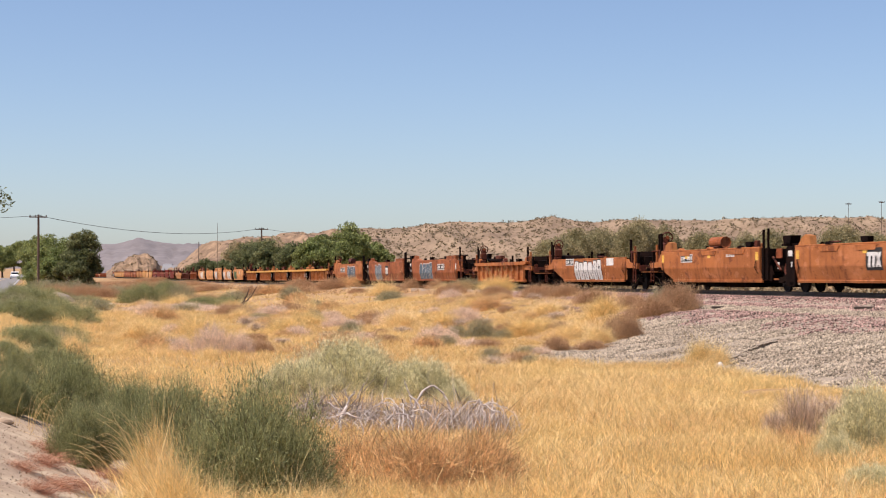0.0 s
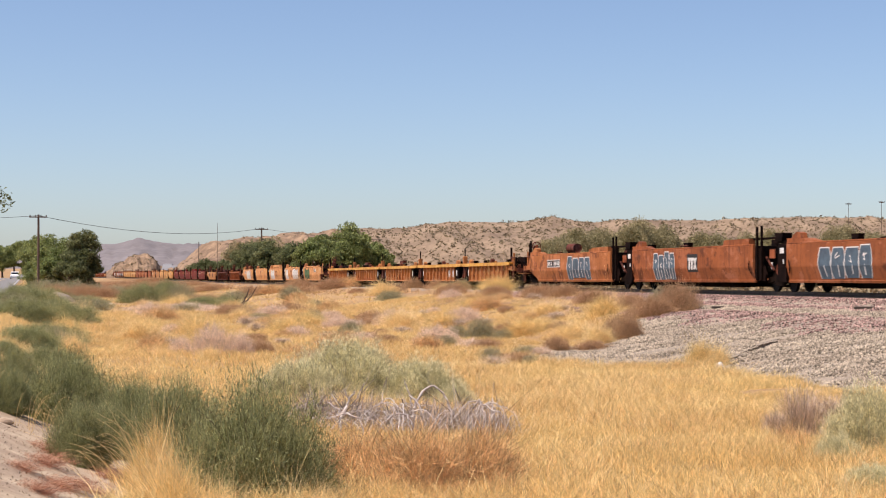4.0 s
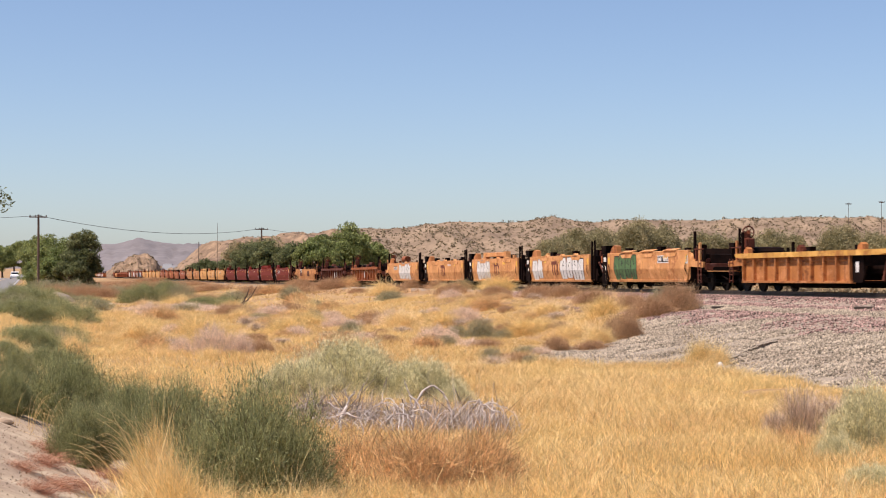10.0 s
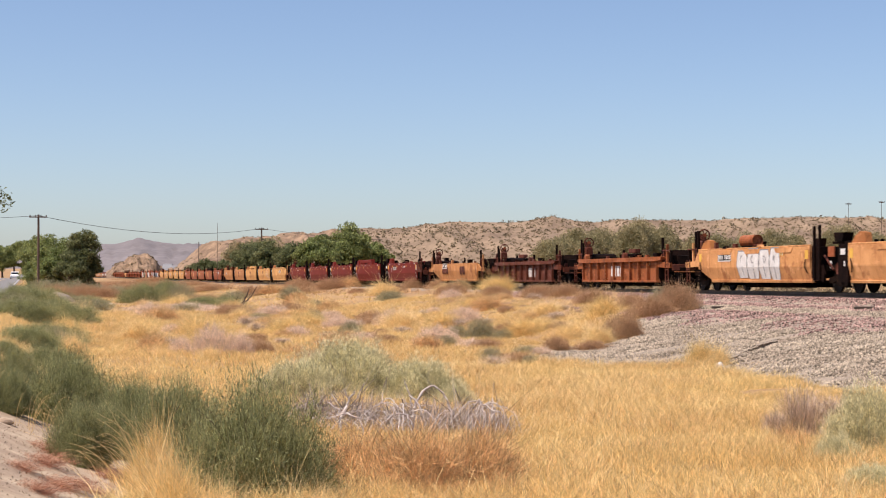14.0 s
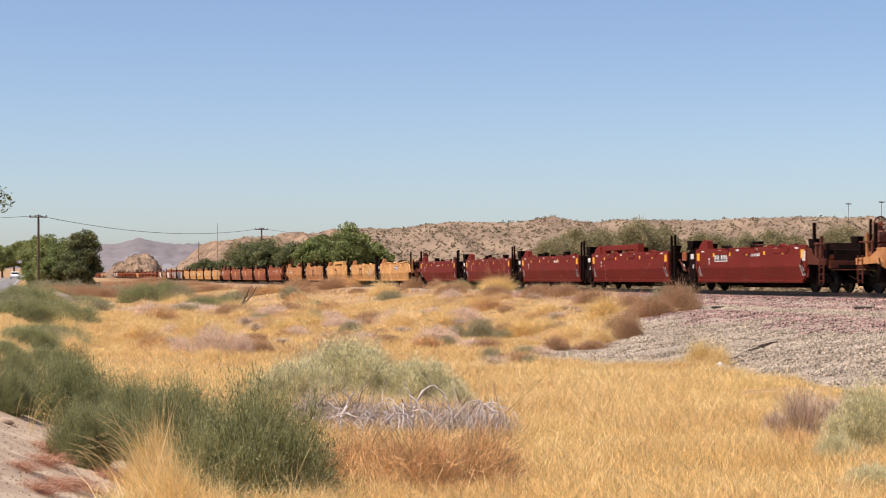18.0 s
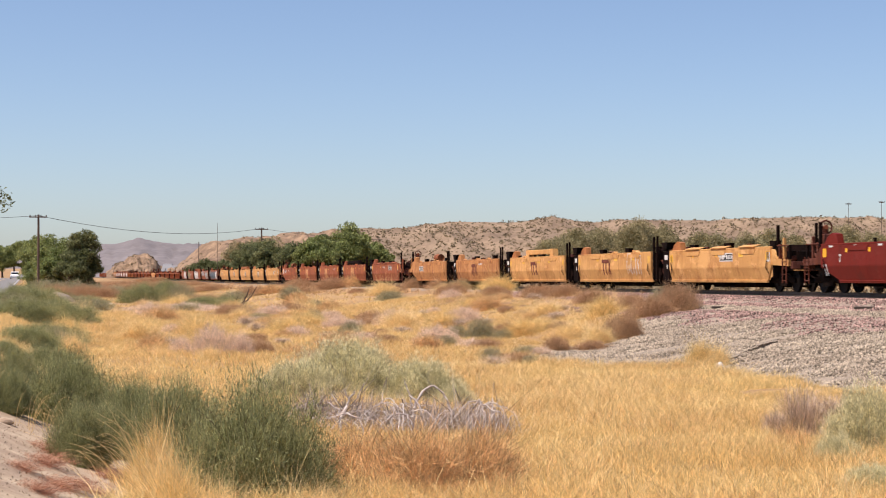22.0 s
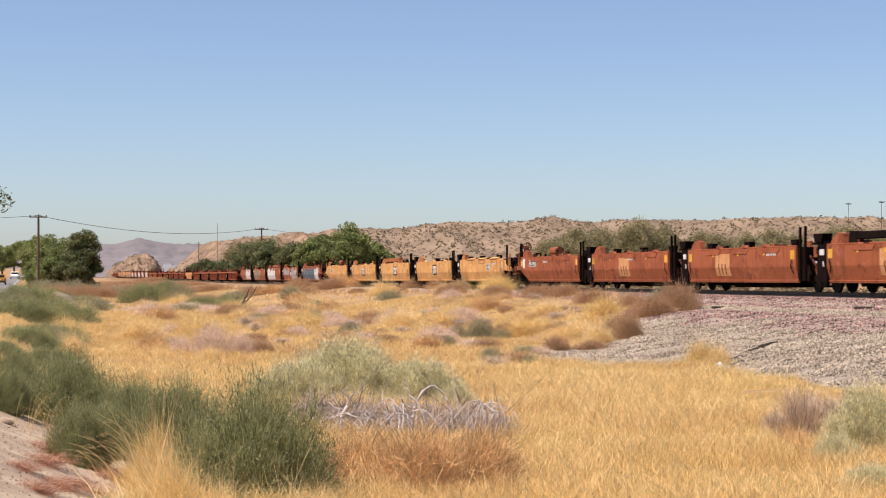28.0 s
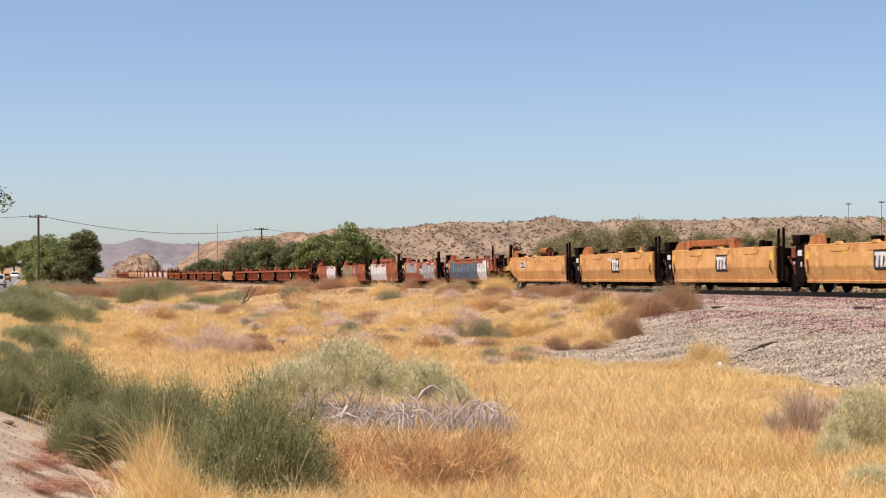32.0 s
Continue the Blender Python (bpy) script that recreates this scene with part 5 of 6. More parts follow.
WOOD = "bleached grey fallen dead branches"
branch(-0.061, 27.0, WOOD, spray_of_limbs(1, 13, 0.63, 0.38, 0.014, 0.6))
branch(-0.040, 26.9, WOOD, spray_of_limbs(2, 12, 0.80, 0.31, 0.011, 0.9))
branch(-0.018, 26.8, WOOD, spray_of_limbs(3, 16, 0.98, 0.45, 0.012, 0.9))
branch(0.004, 26.6, WOOD, spray_of_limbs(4, 12, 0.69, 0.31, 0.010, 0.9))
branch(0.024, 26.2, WOOD, spray_of_limbs(5, 18, 0.46, 0.48, 0.010, 0.95))
branch(-0.0596, 26.5, "bleached white forked stump of dead wood", [([(0, 0, 0.1), (0.02, 0, 0.42), (0.10, 0, 0.52), (0.16, 0.02, 0.66), (0.24, 0.02, 0.80)], 0.036), ([(0.05, 0, 0.47), (-0.08, -0.03, 0.56), (-0.18, -0.02, 0.66)], 0.022), ([(0.04, 0, 0.46), (0.2, -0.05, 0.44), (0.32, -0.06, 0.38), (0.5, -0.05, 0.40)], 0.024),
    ([(0.04, 0, 0.45), (-0.12, -0.08, 0.40), (-0.3, -0.1, 0.45)], 0.018), ([(0.04, 0, 0.44), (0.02, -0.12, 0.25), (0.06, -0.16, 0.05)], 0.02), ([(0.3, -0.05, 0.4), (0.38, -0.12, 0.2), (0.36, -0.16, 0.04)], 0.016), ([(0.16, 0.02, 0.66), (0.10, 0.0, 0.74), (0.09, 0, 0.82)], 0.014)], BLEACHED)
branch(-0.0146, 26.5, "bleached white arching dead branch", [([(-0.1, 0, 0.1), (-0.05, 0, 0.5), (-0.12, 0, 0.74), (-0.2, 0, 0.98)], 0.022), ([(-0.06, 0, 0.55), (0.08, 0, 0.84), (0.28, 0, 0.90), (0.44, 0, 0.72), (0.52, 0, 0.45), (0.55, 0, 0.1)], 0.024), ([(-0.12, 0, 0.74), (0.0, -0.05, 0.66), (0.1, -0.1, 0.42), (0.12, -0.1, 0.15)], 0.018),
    ([(-0.05, 0, 0.5), (0.1, -0.1, 0.55), (0.25, -0.15, 0.42), (0.32, -0.2, 0.1)], 0.016), ([(-0.05, 0, 0.4), (-0.25, -0.1, 0.5), (-0.45, -0.12, 0.42), (-0.6, -0.1, 0.2)], 0.018)], BLEACHED)
fan = random.Random(21)
twigs = []
for a in (-0.40, -0.27, -0.21, -0.12, -0.05, 0.06, 0.10, 0.24, 0.31, 0.46):
    y0, z0, low = fan.uniform(-0.1, 0.1), fan.uniform(0.52, 0.70), fan.uniform(0.02, 0.4)
    x0 = fan.uniform(-0.14, 0.14)
    twigs.append(([(x0, y0, z0), (x0 + a * 0.4, y0 - 0.03, z0 + fan.uniform(0.0, 0.12)), (x0 + a * 0.8, y0 - 0.08, z0 * 0.85), (x0 + a + fan.gauss(0, 0.06), y0 - 0.12, (z0 + low) / 2), (x0 + a * 1.1 + fan.gauss(0, 0.08), y0 - 0.14, low)], fan.uniform(0.008, 0.016)))
branch(0.0225, 26.2, "bleached white drooping dead twigs", twigs + [([(0, 0.05, 0), (0.06, 0.03, 0.4), (-0.05, 0, 0.66)], 0.022)], BLEACHED)
def stalks(k, d, seed, n, reach, lean):
    g = random.Random(seed)
    out = []
    for i in range(n):
        a, up = lean * g.uniform(0.3, 1.2), reach * g.uniform(0.6, 1.1)
        ox, dy = g.gauss(0, 0.14), g.gauss(0, 0.15)
        out.append(([(ox, dy, 0.0), (ox + a * 0.25, dy - 0.05, up * 0.5), (ox + a * 0.7, dy - 0.1, up * 0.85), (ox + a * 1.2, dy - 0.12, up * g.uniform(0.7, 1.05))], g.uniform(0.0025, 0.0045)))
    branch(k, d, "pale arching dry stalks among the green bushes", out, STRAW)


stalks(-0.168, 21.8, 1, 22, 0.85, -0.45)
stalks(-0.180, 21.0, 2, 16, 0.6, -0.5)
stalks(-0.150, 20.2, 3, 7, 0.9, -0.35)
stalks(-0.222, 23.6, 4, 14, 0.6, -0.3)
stalks(-0.236, 24.4, 5, 12, 0.55, 0.3)
branch(-0.1215, 126, "forked dark dead branch standing in the grass", [([(0, 0, 0), (0.8, 0, 0.55), (1.1, 0, 1.2), (1.3, 0.1, 1.7)], 0.10), ([(0.8, 0, 0.55), (1.4, 0, 1.0), (1.9, 0, 1.8)], 0.07), ([(0, 0, 0), (0.4, 0, 0.9), (0.5, 0, 1.1)], 0.05)], BARK)


def rock(k, d, w, h, mat, label):
    g = random.Random(int(d * 7))
    bm = bmesh.new()
    bmesh.ops.create_icosphere(bm, subdivisions=2, radius=1)
    for v in bm.verts:
        v.co *= 1 + 0.22 * noise.noise(v.co * 1.7 + Vector((g.random() * 9, 0, 0)))
        v.co = Vector((v.co.x * w / 2, v.co.y * w / 2, v.co.z * h))
    me = bpy.data.meshes.new("rock")
    bm.to_mesh(me)
    bm.free()
    me.materials.append(mat)
    ob = new("rock", me)
    ob.matrix_basis = pose(*ahead(k, d, h * 0.15))
    tagged(ob, label, "rock", "rocks in the field")


for k, d, w, h, m, lb in ((-0.2053, 118, 1.4, 0.5, GRAVEL, "brown weathered boulder in the grass"), (-0.1681, 136, 1.0, 0.45, STONES, "grey boulder in the grass"), (-0.193, 142, 1.6, 0.35, STONES, "pale low rock in the grass"),
                          (0.1585, 47.4, 0.22, 0.16, WHITE, "small white stone at the gravel's edge"), (-0.2515, 24.0, 0.3, 0.06, SAND, "flat pale stone on the sand"), (-0.2215, 112, 3.0, 1.3, GRAVEL, "brown heap of earth by the road")):
    rock(k, d, w, h, m, lb)


def ledge(x0, y0, x1, y1, high, seed):
    """A crumbling lip of earth where rain has cut the bank."""
    g = random.Random(seed)
    verts, faces = [], []
    n = 26
    for i in range(n + 1):
        f = i / n
        x, y = x0 + (x1 - x0) * f + g.gauss(0, 0.05), y0 + (y1 - y0) * f + g.gauss(0, 0.10)
        h = high * (0.25 + 0.75 * math.sin(math.pi * min(1, f * 1.15)) ** 0.6 if f < 0.87 else 0.3) * g.uniform(0.6, 1.2)
        for o, z in ((0.9, 0.0), (0.10, h), (-0.02, h * 0.8), (0.02, h * 0.3), (-0.03, -0.1)):
            verts.append((x + g.gauss(0, 0.02), y + o, land(x, y + o) + z + 0.01))
        if i:
            a = (i - 1) * 5
            faces += [(a + j, a + j + 1, a + j + 6, a + j + 5) for j in range(4)]
    tagged(new("eroded_ledge", mesh_from("eroded_ledge", verts, faces, GRAVEL)), "crumbling earth ledge cut into the gravel bank", "ground", "eroded ledges", "structure")


ledge(8.7, 49.9, 10.2, 52.6, 0.15, 1)
ledge(7.9, 48.7, 8.8, 50.1, 0.07, 2)


def plank(k, d, ln, turn, label="dark broken tie end lying on the gravel"):
    t = thing("wood_scrap", label, "wood", "scraps on the bank", at=pose(*ahead(k, d, 0.05), 0, 0, turn))
    part("splintered_board", block(ln, 0.2, 0.09, 0.02), TIE, t)


plank(0.2416, 60.2, 0.7, 6)
plank(0.1574, 69.4, 0.5, 30)
plank(-0.2175, 121, 2.4, 20, "dark fallen log beside the heap of earth")

def grassy(x, y):
    s = side(x, y)
    if s < (2.3 if y > 85 else 3.2) or gravelly(x, y, s):
        return False
    if y < 27 and x < -0.160 * y - 0.35 + 0.5 * fbm(x, y, 0.5, 2):
        return False
    if y < 60 and any((x - a) ** 2 + (y - b) ** 2 < r * r for a, b, r in CLEAR):
        return False
    return x > ROAD_SLOPE * y + ROAD_OFFSET + 0.8


def grass(name, seed, n, d0, d1, high, wide, seg, mat, patch=0.0, bank=0):
    """bank: -1 keeps off the upper railway bank, 1 grows there alone."""
    rng = np.random.default_rng(seed)
    d = np.sqrt(d0 ** 2 + (d1 ** 2 - d0 ** 2) * rng.random(n // 6))
    k = rng.uniform(-0.27, 0.27, n // 6)
    roots = []
    for kk, dd in zip(k, d):
        x, y = kk * dd, dd
        v = fbm(x, y, 0.22, 3, 11.0)
        high_up = side(x, y) < 6.5 + 3 * v
        if bank and high_up != (bank > 0):
            continue
        if grassy(x, y) and v > patch - 0.75:
            roots.append((x, y, land(x, y), 0.75 + 0.5 * v))
    roots = np.repeat(np.array(roots), 6, axis=0)
    m = len(roots)
    roots[:, :2] += rng.normal(size=(m, 2)) * 0.07 * (d0 / 17) ** 0.5
    h = high * roots[:, 3] * rng.uniform(0.45, 1.25, m)
    lean = rng.normal(size=(m, 2)) * 0.78
    f = np.linspace(0, 1, seg)
    pts = np.zeros((m, seg, 3))
    pts[:, :, :2] = roots[:, None, :2] + lean[:, None, :] * h[:, None, None] * (f ** 1.7)[None, :, None] + rng.normal(size=(m, 2))[:, None, :] * 0.04 * f[None, :, None] + rng.normal(size=(m, seg, 2)) * (0.028 if seg > 2 else 0.0) * f[None, :, None]
    pts[:, :, 2] = roots[:, None, 2] + h[:, None] * f
    ang = rng.uniform(-0.9, 0.9, m)
    across = np.stack([np.cos(ang), np.sin(ang), np.zeros(m)], 1)
    half = across[:, None, :] * (wide / 2 * (1 - 0.5 * f))[None, :, None] * rng.uniform(0.6, 1.4, m)[:, None, None]
    return tagged(new(name, strips(name, pts, half, mat)), "golden dry grass covering the field", "dry grass", kind="stuff")


grass("dry_grass", 1, 400000, 16.5, 46, 0.30, 0.0055, 3, GRASS, 0.0)
grass("dry_grass", 2, 90000, 16.5, 46, 0.28, 0.007, 3, TAWNY, 0.72)
grass("dry_grass", 7, 30000, 16.5, 46, 0.50, 0.006, 3, STRAW, 0.6)
grass("dry_grass", 3, 300000, 46, 120, 0.27, 0.015, 2, FIELD, 0.0, -1)
grass("dry_grass", 4, 80000, 46, 120, 0.26, 0.014, 2, TAWNY, 0.75)
grass("dry_grass", 8, 14000, 46, 120, 0.5, 0.012, 2, STRAW, 0.6)
grass("dry_grass", 5, 150000, 120, 420, 0.34, 0.05, 2, FIELD, 0.2, -1)
grass("dry_grass", 9, 280000, 60, 640, 0.36, 0.03, 2, RUSSET, 0.2, 1)
grass("dry_grass", 6, 70000, 120, 420, 0.34, 0.045, 2, TAWNY, 0.7)


def stones(name, label, seed, n, test, size, mat, d0, d1):
    rng = np.random.default_rng(seed)
    at = []
    while len(at) < n:
        d = math.sqrt(d0 ** 2 + (d1 ** 2 - d0 ** 2) * rng.random())
        s = rng.uniform(1.3, 18)
        p = along(d, s)
        if abs(p.x) < 0.275 * p.y and test(p.x, p.y, s):
            at.append((p.x, p.y, land(p.x, p.y)))
    at = np.array(at)
    base = np.array([(1, 0, 0), (-1, 0, 0), (0, 1, 0), (0, -1, 0), (0, 0, 1), (0, 0, -0.5)], float)
    fc = [(0, 2, 4), (2, 1, 4), (1, 3, 4), (3, 0, 4), (2, 0, 5), (1, 2, 5), (3, 1, 5), (0, 3, 5)]
    v = base[None] * rng.uniform(0.6, 1.2, (n, 6, 1)) * (size * rng.uniform(0.5, 1.5, n))[:, None, None]
    a = rng.uniform(0, 6.28, n)
    c, sn = np.cos(a)[:, None], np.sin(a)[:, None]
    v = np.stack([v[..., 0] * c - v[..., 1] * sn, v[..., 0] * sn + v[..., 1] * c, v[..., 2]], 2) + at[:, None, :]
    faces = (np.array(fc)[None] + 6 * np.arange(n)[:, None, None]).reshape(-1, 3)
    me = bpy.data.meshes.new(name)
    me.vertices.add(6 * n)
    me.vertices.foreach_set("co", v.astype(np.float32).ravel())
    me.loops.add(faces.size)
    me.loops.foreach_set("vertex_index", faces.astype(np.int32).ravel())
    me.polygons.add(len(faces))
    me.polygons.foreach_set("loop_start", np.arange(0, faces.size, 3, dtype=np.int32))
    me.update(calc_edges=True)
    me.materials.append(mat)
    return tagged(new(name, me), label, "gravel", kind="stuff")


def pink(x, y, s):
    return s < 5.0 + 0.5 * fbm(x, y, 0.5, 2) or 6.3 < s < 9.0 + 1.8 * fbm(x, y, 0.4, 2)


def bare(x, y):
    return not grassy(x, y)


stones("ballast", "pink granite ballast stones along the track", 1, 46000, lambda x, y, s: s < 11 and pink(x, y, s), 0.038, BALLAST, 40, 110)
stones("gravel", "grey crushed gravel on the railway bank", 2, 48000, lambda x, y, s: s > 3 and not pink(x, y, s) and bare(x, y), 0.042, STONES, 34, 84)


def pebbles():
    rng = np.random.default_rng(9)
    tri = []
    while len(tri) < 6600:
        y = rng.uniform(14, 30)
        x = -rng.uniform(0.15, 0.27) * y
        if x < -0.160 * y - 0.3 and x > ROAD_SLOPE * y + ROAD_OFFSET:
            c = np.array((x, y, land(x, y) + 0.004))
            r = 0.010 * rng.uniform(0.4, 1.8)
            top = c + (0, 0, r * 0.9)
            ring = [c + r * np.array((math.cos(a), math.sin(a), -0.3)) for a in (0.2, 2.3, 4.4)]
            for i in range(3):
                tri.append(np.stack([ring[i], ring[(i + 1) % 3], top]))
    tagged(new("gravel", soup("gravel", np.array(tri), SAND)), "loose pale grit on the sandy shoulder", "gravel", kind="stuff")


pebbles()


# ---- trees ----
def tree(label, k, d, high, wide, mat, seed, clumps=46, leaves=170, leaf=0.22, low=0.25, tall=1.0, deep=None, name="tree", up=0.0):
    rng = np.random.default_rng(seed)
    p = ahead(k, d, up)
    t = thing(name, label, "tree", "trees beside the railway", at=pose(*p))
    verts, faces = [], []
    centres = []
    deep = deep or wide
    for i in range(clumps):
        q = unit_dirs(rng, 1)[0]
        r = 0.35 + 0.62 * rng.random() ** 0.5
        z = low * high + (1 - low) * high * (0.5 + 0.5 * q[2] * r * (1 if rng.random() < 0.7 else -1) * 0.95)
        f = 1 - abs(z / high - 0.55) * 0.55
        centres.append((q[0] * r * wide / 2 * f, q[1] * r * deep / 2 * f, z))
    lean = rng.normal(size=2) * 0.06 * high
    parts_ = [([(0, 0, -0.3), (lean[0] * 0.3, lean[1] * 0.3, high * 0.25), (lean[0], lean[1], high * 0.55), (lean[0], lean[1], high * 0.8)], [0.035 * high, 0.026 * high, 0.015 * high, 0.004 * high])]
    for c in centres[:12]:
        z0 = high * rng.uniform(0.15, 0.45)
        parts_.append(([(lean[0] * 0.4, lean[1] * 0.4, z0), (c[0] * 0.5, c[1] * 0.5, (z0 + c[2]) / 2), c], [0.014 * high, 0.009 * high, 0.003 * high]))
    for pts, rad in parts_:
        v, f = tube(pts, rad)
        o = len(verts)
        verts += v
        faces += [tuple(o + j for j in g) for g in f]
    trunk = new("trunk", mesh_from("trunk", verts, faces, BARK))
    trunk.parent = t
    tri = []
    for c in centres:
        r = (0.10 + 0.09 * rng.random()) * (wide + high) / 2
        n = leaves
        q = unit_dirs(rng, n)
        q[:, 2] *= np.where(rng.random(n) < 0.4, -0.6, 1.0)
        pos = np.array(c) + q * (r * rng.random(n) ** 0.45)[:, None] * np.array([1.15, 1.15, 0.85 * tall])
        a, b = rng.normal(size=(n, 3)), rng.normal(size=(n, 3))
        a = a / np.linalg.norm(a, axis=1)[:, None] * leaf * rng.uniform(0.6, 1.4, n)[:, None]
        b = b / np.linalg.norm(b, axis=1)[:, None] * leaf * rng.uniform(0.5, 1.1, n)[:, None]
        tri.append(np.stack([pos - a, pos + a, pos + b], 1))
    crown = new("crown", soup("crown", np.concatenate(tri), mat))
    crown.parent = t
    return t


COTTON = "broad green cottonwood tree beyond the track"
tree(COTTON, -0.054, 262, 9.2, 7.0, LEAF, 1, 62, 300, 0.26, 0.12)
tree(COTTON, -0.072, 255, 7.4, 6.5, LEAF, 2, 54, 280, 0.26, 0.05)
tree(COTTON, -0.040, 268, 7.2, 6.4, LEAF, 3, 52, 280, 0.26, 0.1)
tree(COTTON, -0.066, 275, 8.4, 5.0, LEAF_DARK, 4, 40, 200, 0.24, 0.05)
tree(COTTON, -0.034, 272, 6.0, 4.0, LEAF, 5, 30, 180, 0.24, 0.1)
for i, (k, d, h, w) in enumerate(((-0.095, 300, 8.2, 8.5), (-0.108, 310, 8.0, 8.0), (-0.110, 322, 6.6, 6.0), (-0.086, 290, 7.4, 6.0))):
    tree("dark green spreading tree beyond the track", k, d, h, w, LEAF_DARK, 10 + i, 46, 220, 0.26, 0.05)
for i, (k, d, h, w) in enumerate(((-0.118, 350, 8.6, 6.0), (-0.110, 356, 9.4, 7.0), (-0.100, 352, 9.8, 8.0))):
    tree("browning olive tree on the rise behind", k, d, h, w, OLIVE, 80 + i, 46, 170, 0.24, 0.05)
for i, (k, d, h, w) in enumerate(((-0.135, 376, 5.0, 9), (-0.126, 362, 5.0, 9), (-0.115, 345, 4.6, 8))):
    tree("low rounded green tree beyond the track", k, d, h, w, LEAF_DARK, 20 + i, 40, 200, 0.26, 0.02)
for i, (k, d, h, w) in enumerate(((-0.268, 470, 10.0, 11.0), (-0.260, 700, 14.0, 15.0), (-0.2525, 900, 17.0, 15.0), (-0.2345, 900, 21.0, 17.0), (-0.2455, 1500, 26.0, 20.0), (-0.2400, 1500, 29.0, 20.0), (-0.2335, 330, 10.4, 6.4), (-0.2335, 300, 5.0, 5.0), (-0.226, 262, 8.8, 6.0), (-0.2185, 260, 8.0, 5.0), (-0.212, 256, 6.6, 4.4), (-0.2065, 250, 9.6, 4.2), (-0.2045, 252, 6.2, 4.2), (-0.224, 250, 5.2, 6.0), (-0.215, 248, 4.6, 6.0))):
    tree("leafy green tree by the highway", k, d, h, w, LEAF if k < -0.217 else LEAF_DARK, 30 + i, 34, 250, 0.24 * max(1.0, d / 400), 0.06)
TAMARISK = ((0.060, 5.6, 4.0), (0.068, 6.4, 4.0), (0.076, 7.2, 4.2), (0.084, 7.0, 4.2), (0.092, 7.3, 4.0), (0.100, 7.2, 4.0), (0.107, 7.6, 3.6), (0.112, 8.2, 3.0), (0.119, 7.6, 4.0), (0.127, 7.8, 3.8), (0.133, 6.0, 3.0),
            (0.140, 5.6, 3.6), (0.148, 6.6, 4.0), (0.157, 6.4, 4.2), (0.165, 6.2, 4.0), (0.174, 6.6, 3.8), (0.182, 7.2, 3.8), (0.190, 7.0, 4.0), (0.199, 6.6, 4.2), (0.211, 5.2, 3.0), (0.224, 7.4, 4.0), (0.232, 7.8, 3.8), (0.246, 6.9, 4.4), (0.256, 7.0, 4.4))
for i, (k, h, w) in enumerate(TAMARISK):
    tree("feathery olive tamarisk shrub tree behind the track", k, 184 + (i * 37) % 17, 0.93 * h, w, OLIVE, 50 + i, 70, 300, 0.13, 0.02, 1.7)
tree("tall leafy tree at the road's edge", -0.2895, 128, 12.2, 8.0, LEAF_DARK, 70, 60, 330, 0.17, 0.1)


# scrub dotted over the hills
def scrub():
    rng = np.random.default_rng(5)
    deps = bpy.context.evaluated_depsgraph_get()
    tri = []
    for name, n, k0, k1, d0, d1 in (("hill_range", 6000, -0.10, 0.29, 376, 434), ("hill_west", 420, -0.156, -0.03, 570, 684), ("rock_mound", 200, -0.19, -0.160, 705, 762)):
        ob = bpy.data.objects[name]
        for i in range(n):
            d = rng.uniform(d0, d1)
            k = rng.uniform(k0, k1)
            hit, loc, nor, _ = ob.ray_cast(Vector((k * d, d, 200)), Vector((0, 0, -1)))
            if not hit:
                continue
            r = rng.uniform(0.16, 0.44) * (1.7 if rng.random() < 0.10 else 1.0) * (1.4 if d > 500 else 1.0)
            m = 18
            q = unit_dirs(rng, m)
            pos = np.array(loc) + q * r * rng.random((m, 1)) ** 0.4 * np.array([1, 1, 1.0])
            a, b = rng.normal(size=(m, 3)) * r * 0.26, rng.normal(size=(m, 3)) * r * 0.26
            tri.append(np.stack([pos - a, pos + a, pos + b], 1))
    tagged(new("scrub", soup("scrub", np.concatenate(tri), SCRUB)), "dark desert scrub dotted over the hills", "bushes", kind="stuff")


scrub()


def trackside_brush():
    rng = np.random.default_rng(6)
    tri = []
    for i in range(2600):
        d = 60 + 560 * rng.random() ** 1.3
        p = along(d, -rng.uniform(9, 34))
        z = land(p.x, p.y)
        r = rng.uniform(0.55, 1.15)
        m = 44
        q = unit_dirs(rng, m)
        pos = np.array((p.x, p.y, z)) + q * r * rng.random((m, 1)) ** 0.4 * np.array([1, 1, 0.9])
        a, b = rng.normal(size=(m, 3)) * 0.09, rng.normal(size=(m, 3)) * 0.09
        tri.append(np.stack([pos - a, pos + a, pos + b], 1))
    tagged(new("trackside_brush", soup("trackside_brush", np.concatenate(tri), SCRUB)), "low dry brush beyond the track", "bushes", kind="stuff")


trackside_brush()
# the cut's shaded side, added as slabs with the shade in their grey
slope = thing("shaded_cut_slope", "shaded cut face beside the rock mound, its shade put into grey slabs", "wall", at=pose(-0.1585 * 735, 735, 6.0, -28, 0, -35))
part("lining_slab", block(5.2, 0.4, 4.2, 0.05), CUT_SHADE, slope)
part("lining_slab", block(5.2, 0.4, 3.4, 0.05), CUT_SHADE, slope, pose(4.6, -0.3, -0.6))


# ---- poles and wires ----
def cable(a, b, sag, r=0.03):
    pts = []
    for i in range(15):
        f = i / 14
        p = Vector(a).lerp(Vector(b), f)
        p.z -= sag * 4 * f * (1 - f)
        pts.append(tuple(p))
    v, f = tube(pts, [r] * 15, 5)
    return tagged(new("power_line", mesh_from("power_line", v, f, BLACK)), "thin dark sagging overhead power line", "cable", "power lines")


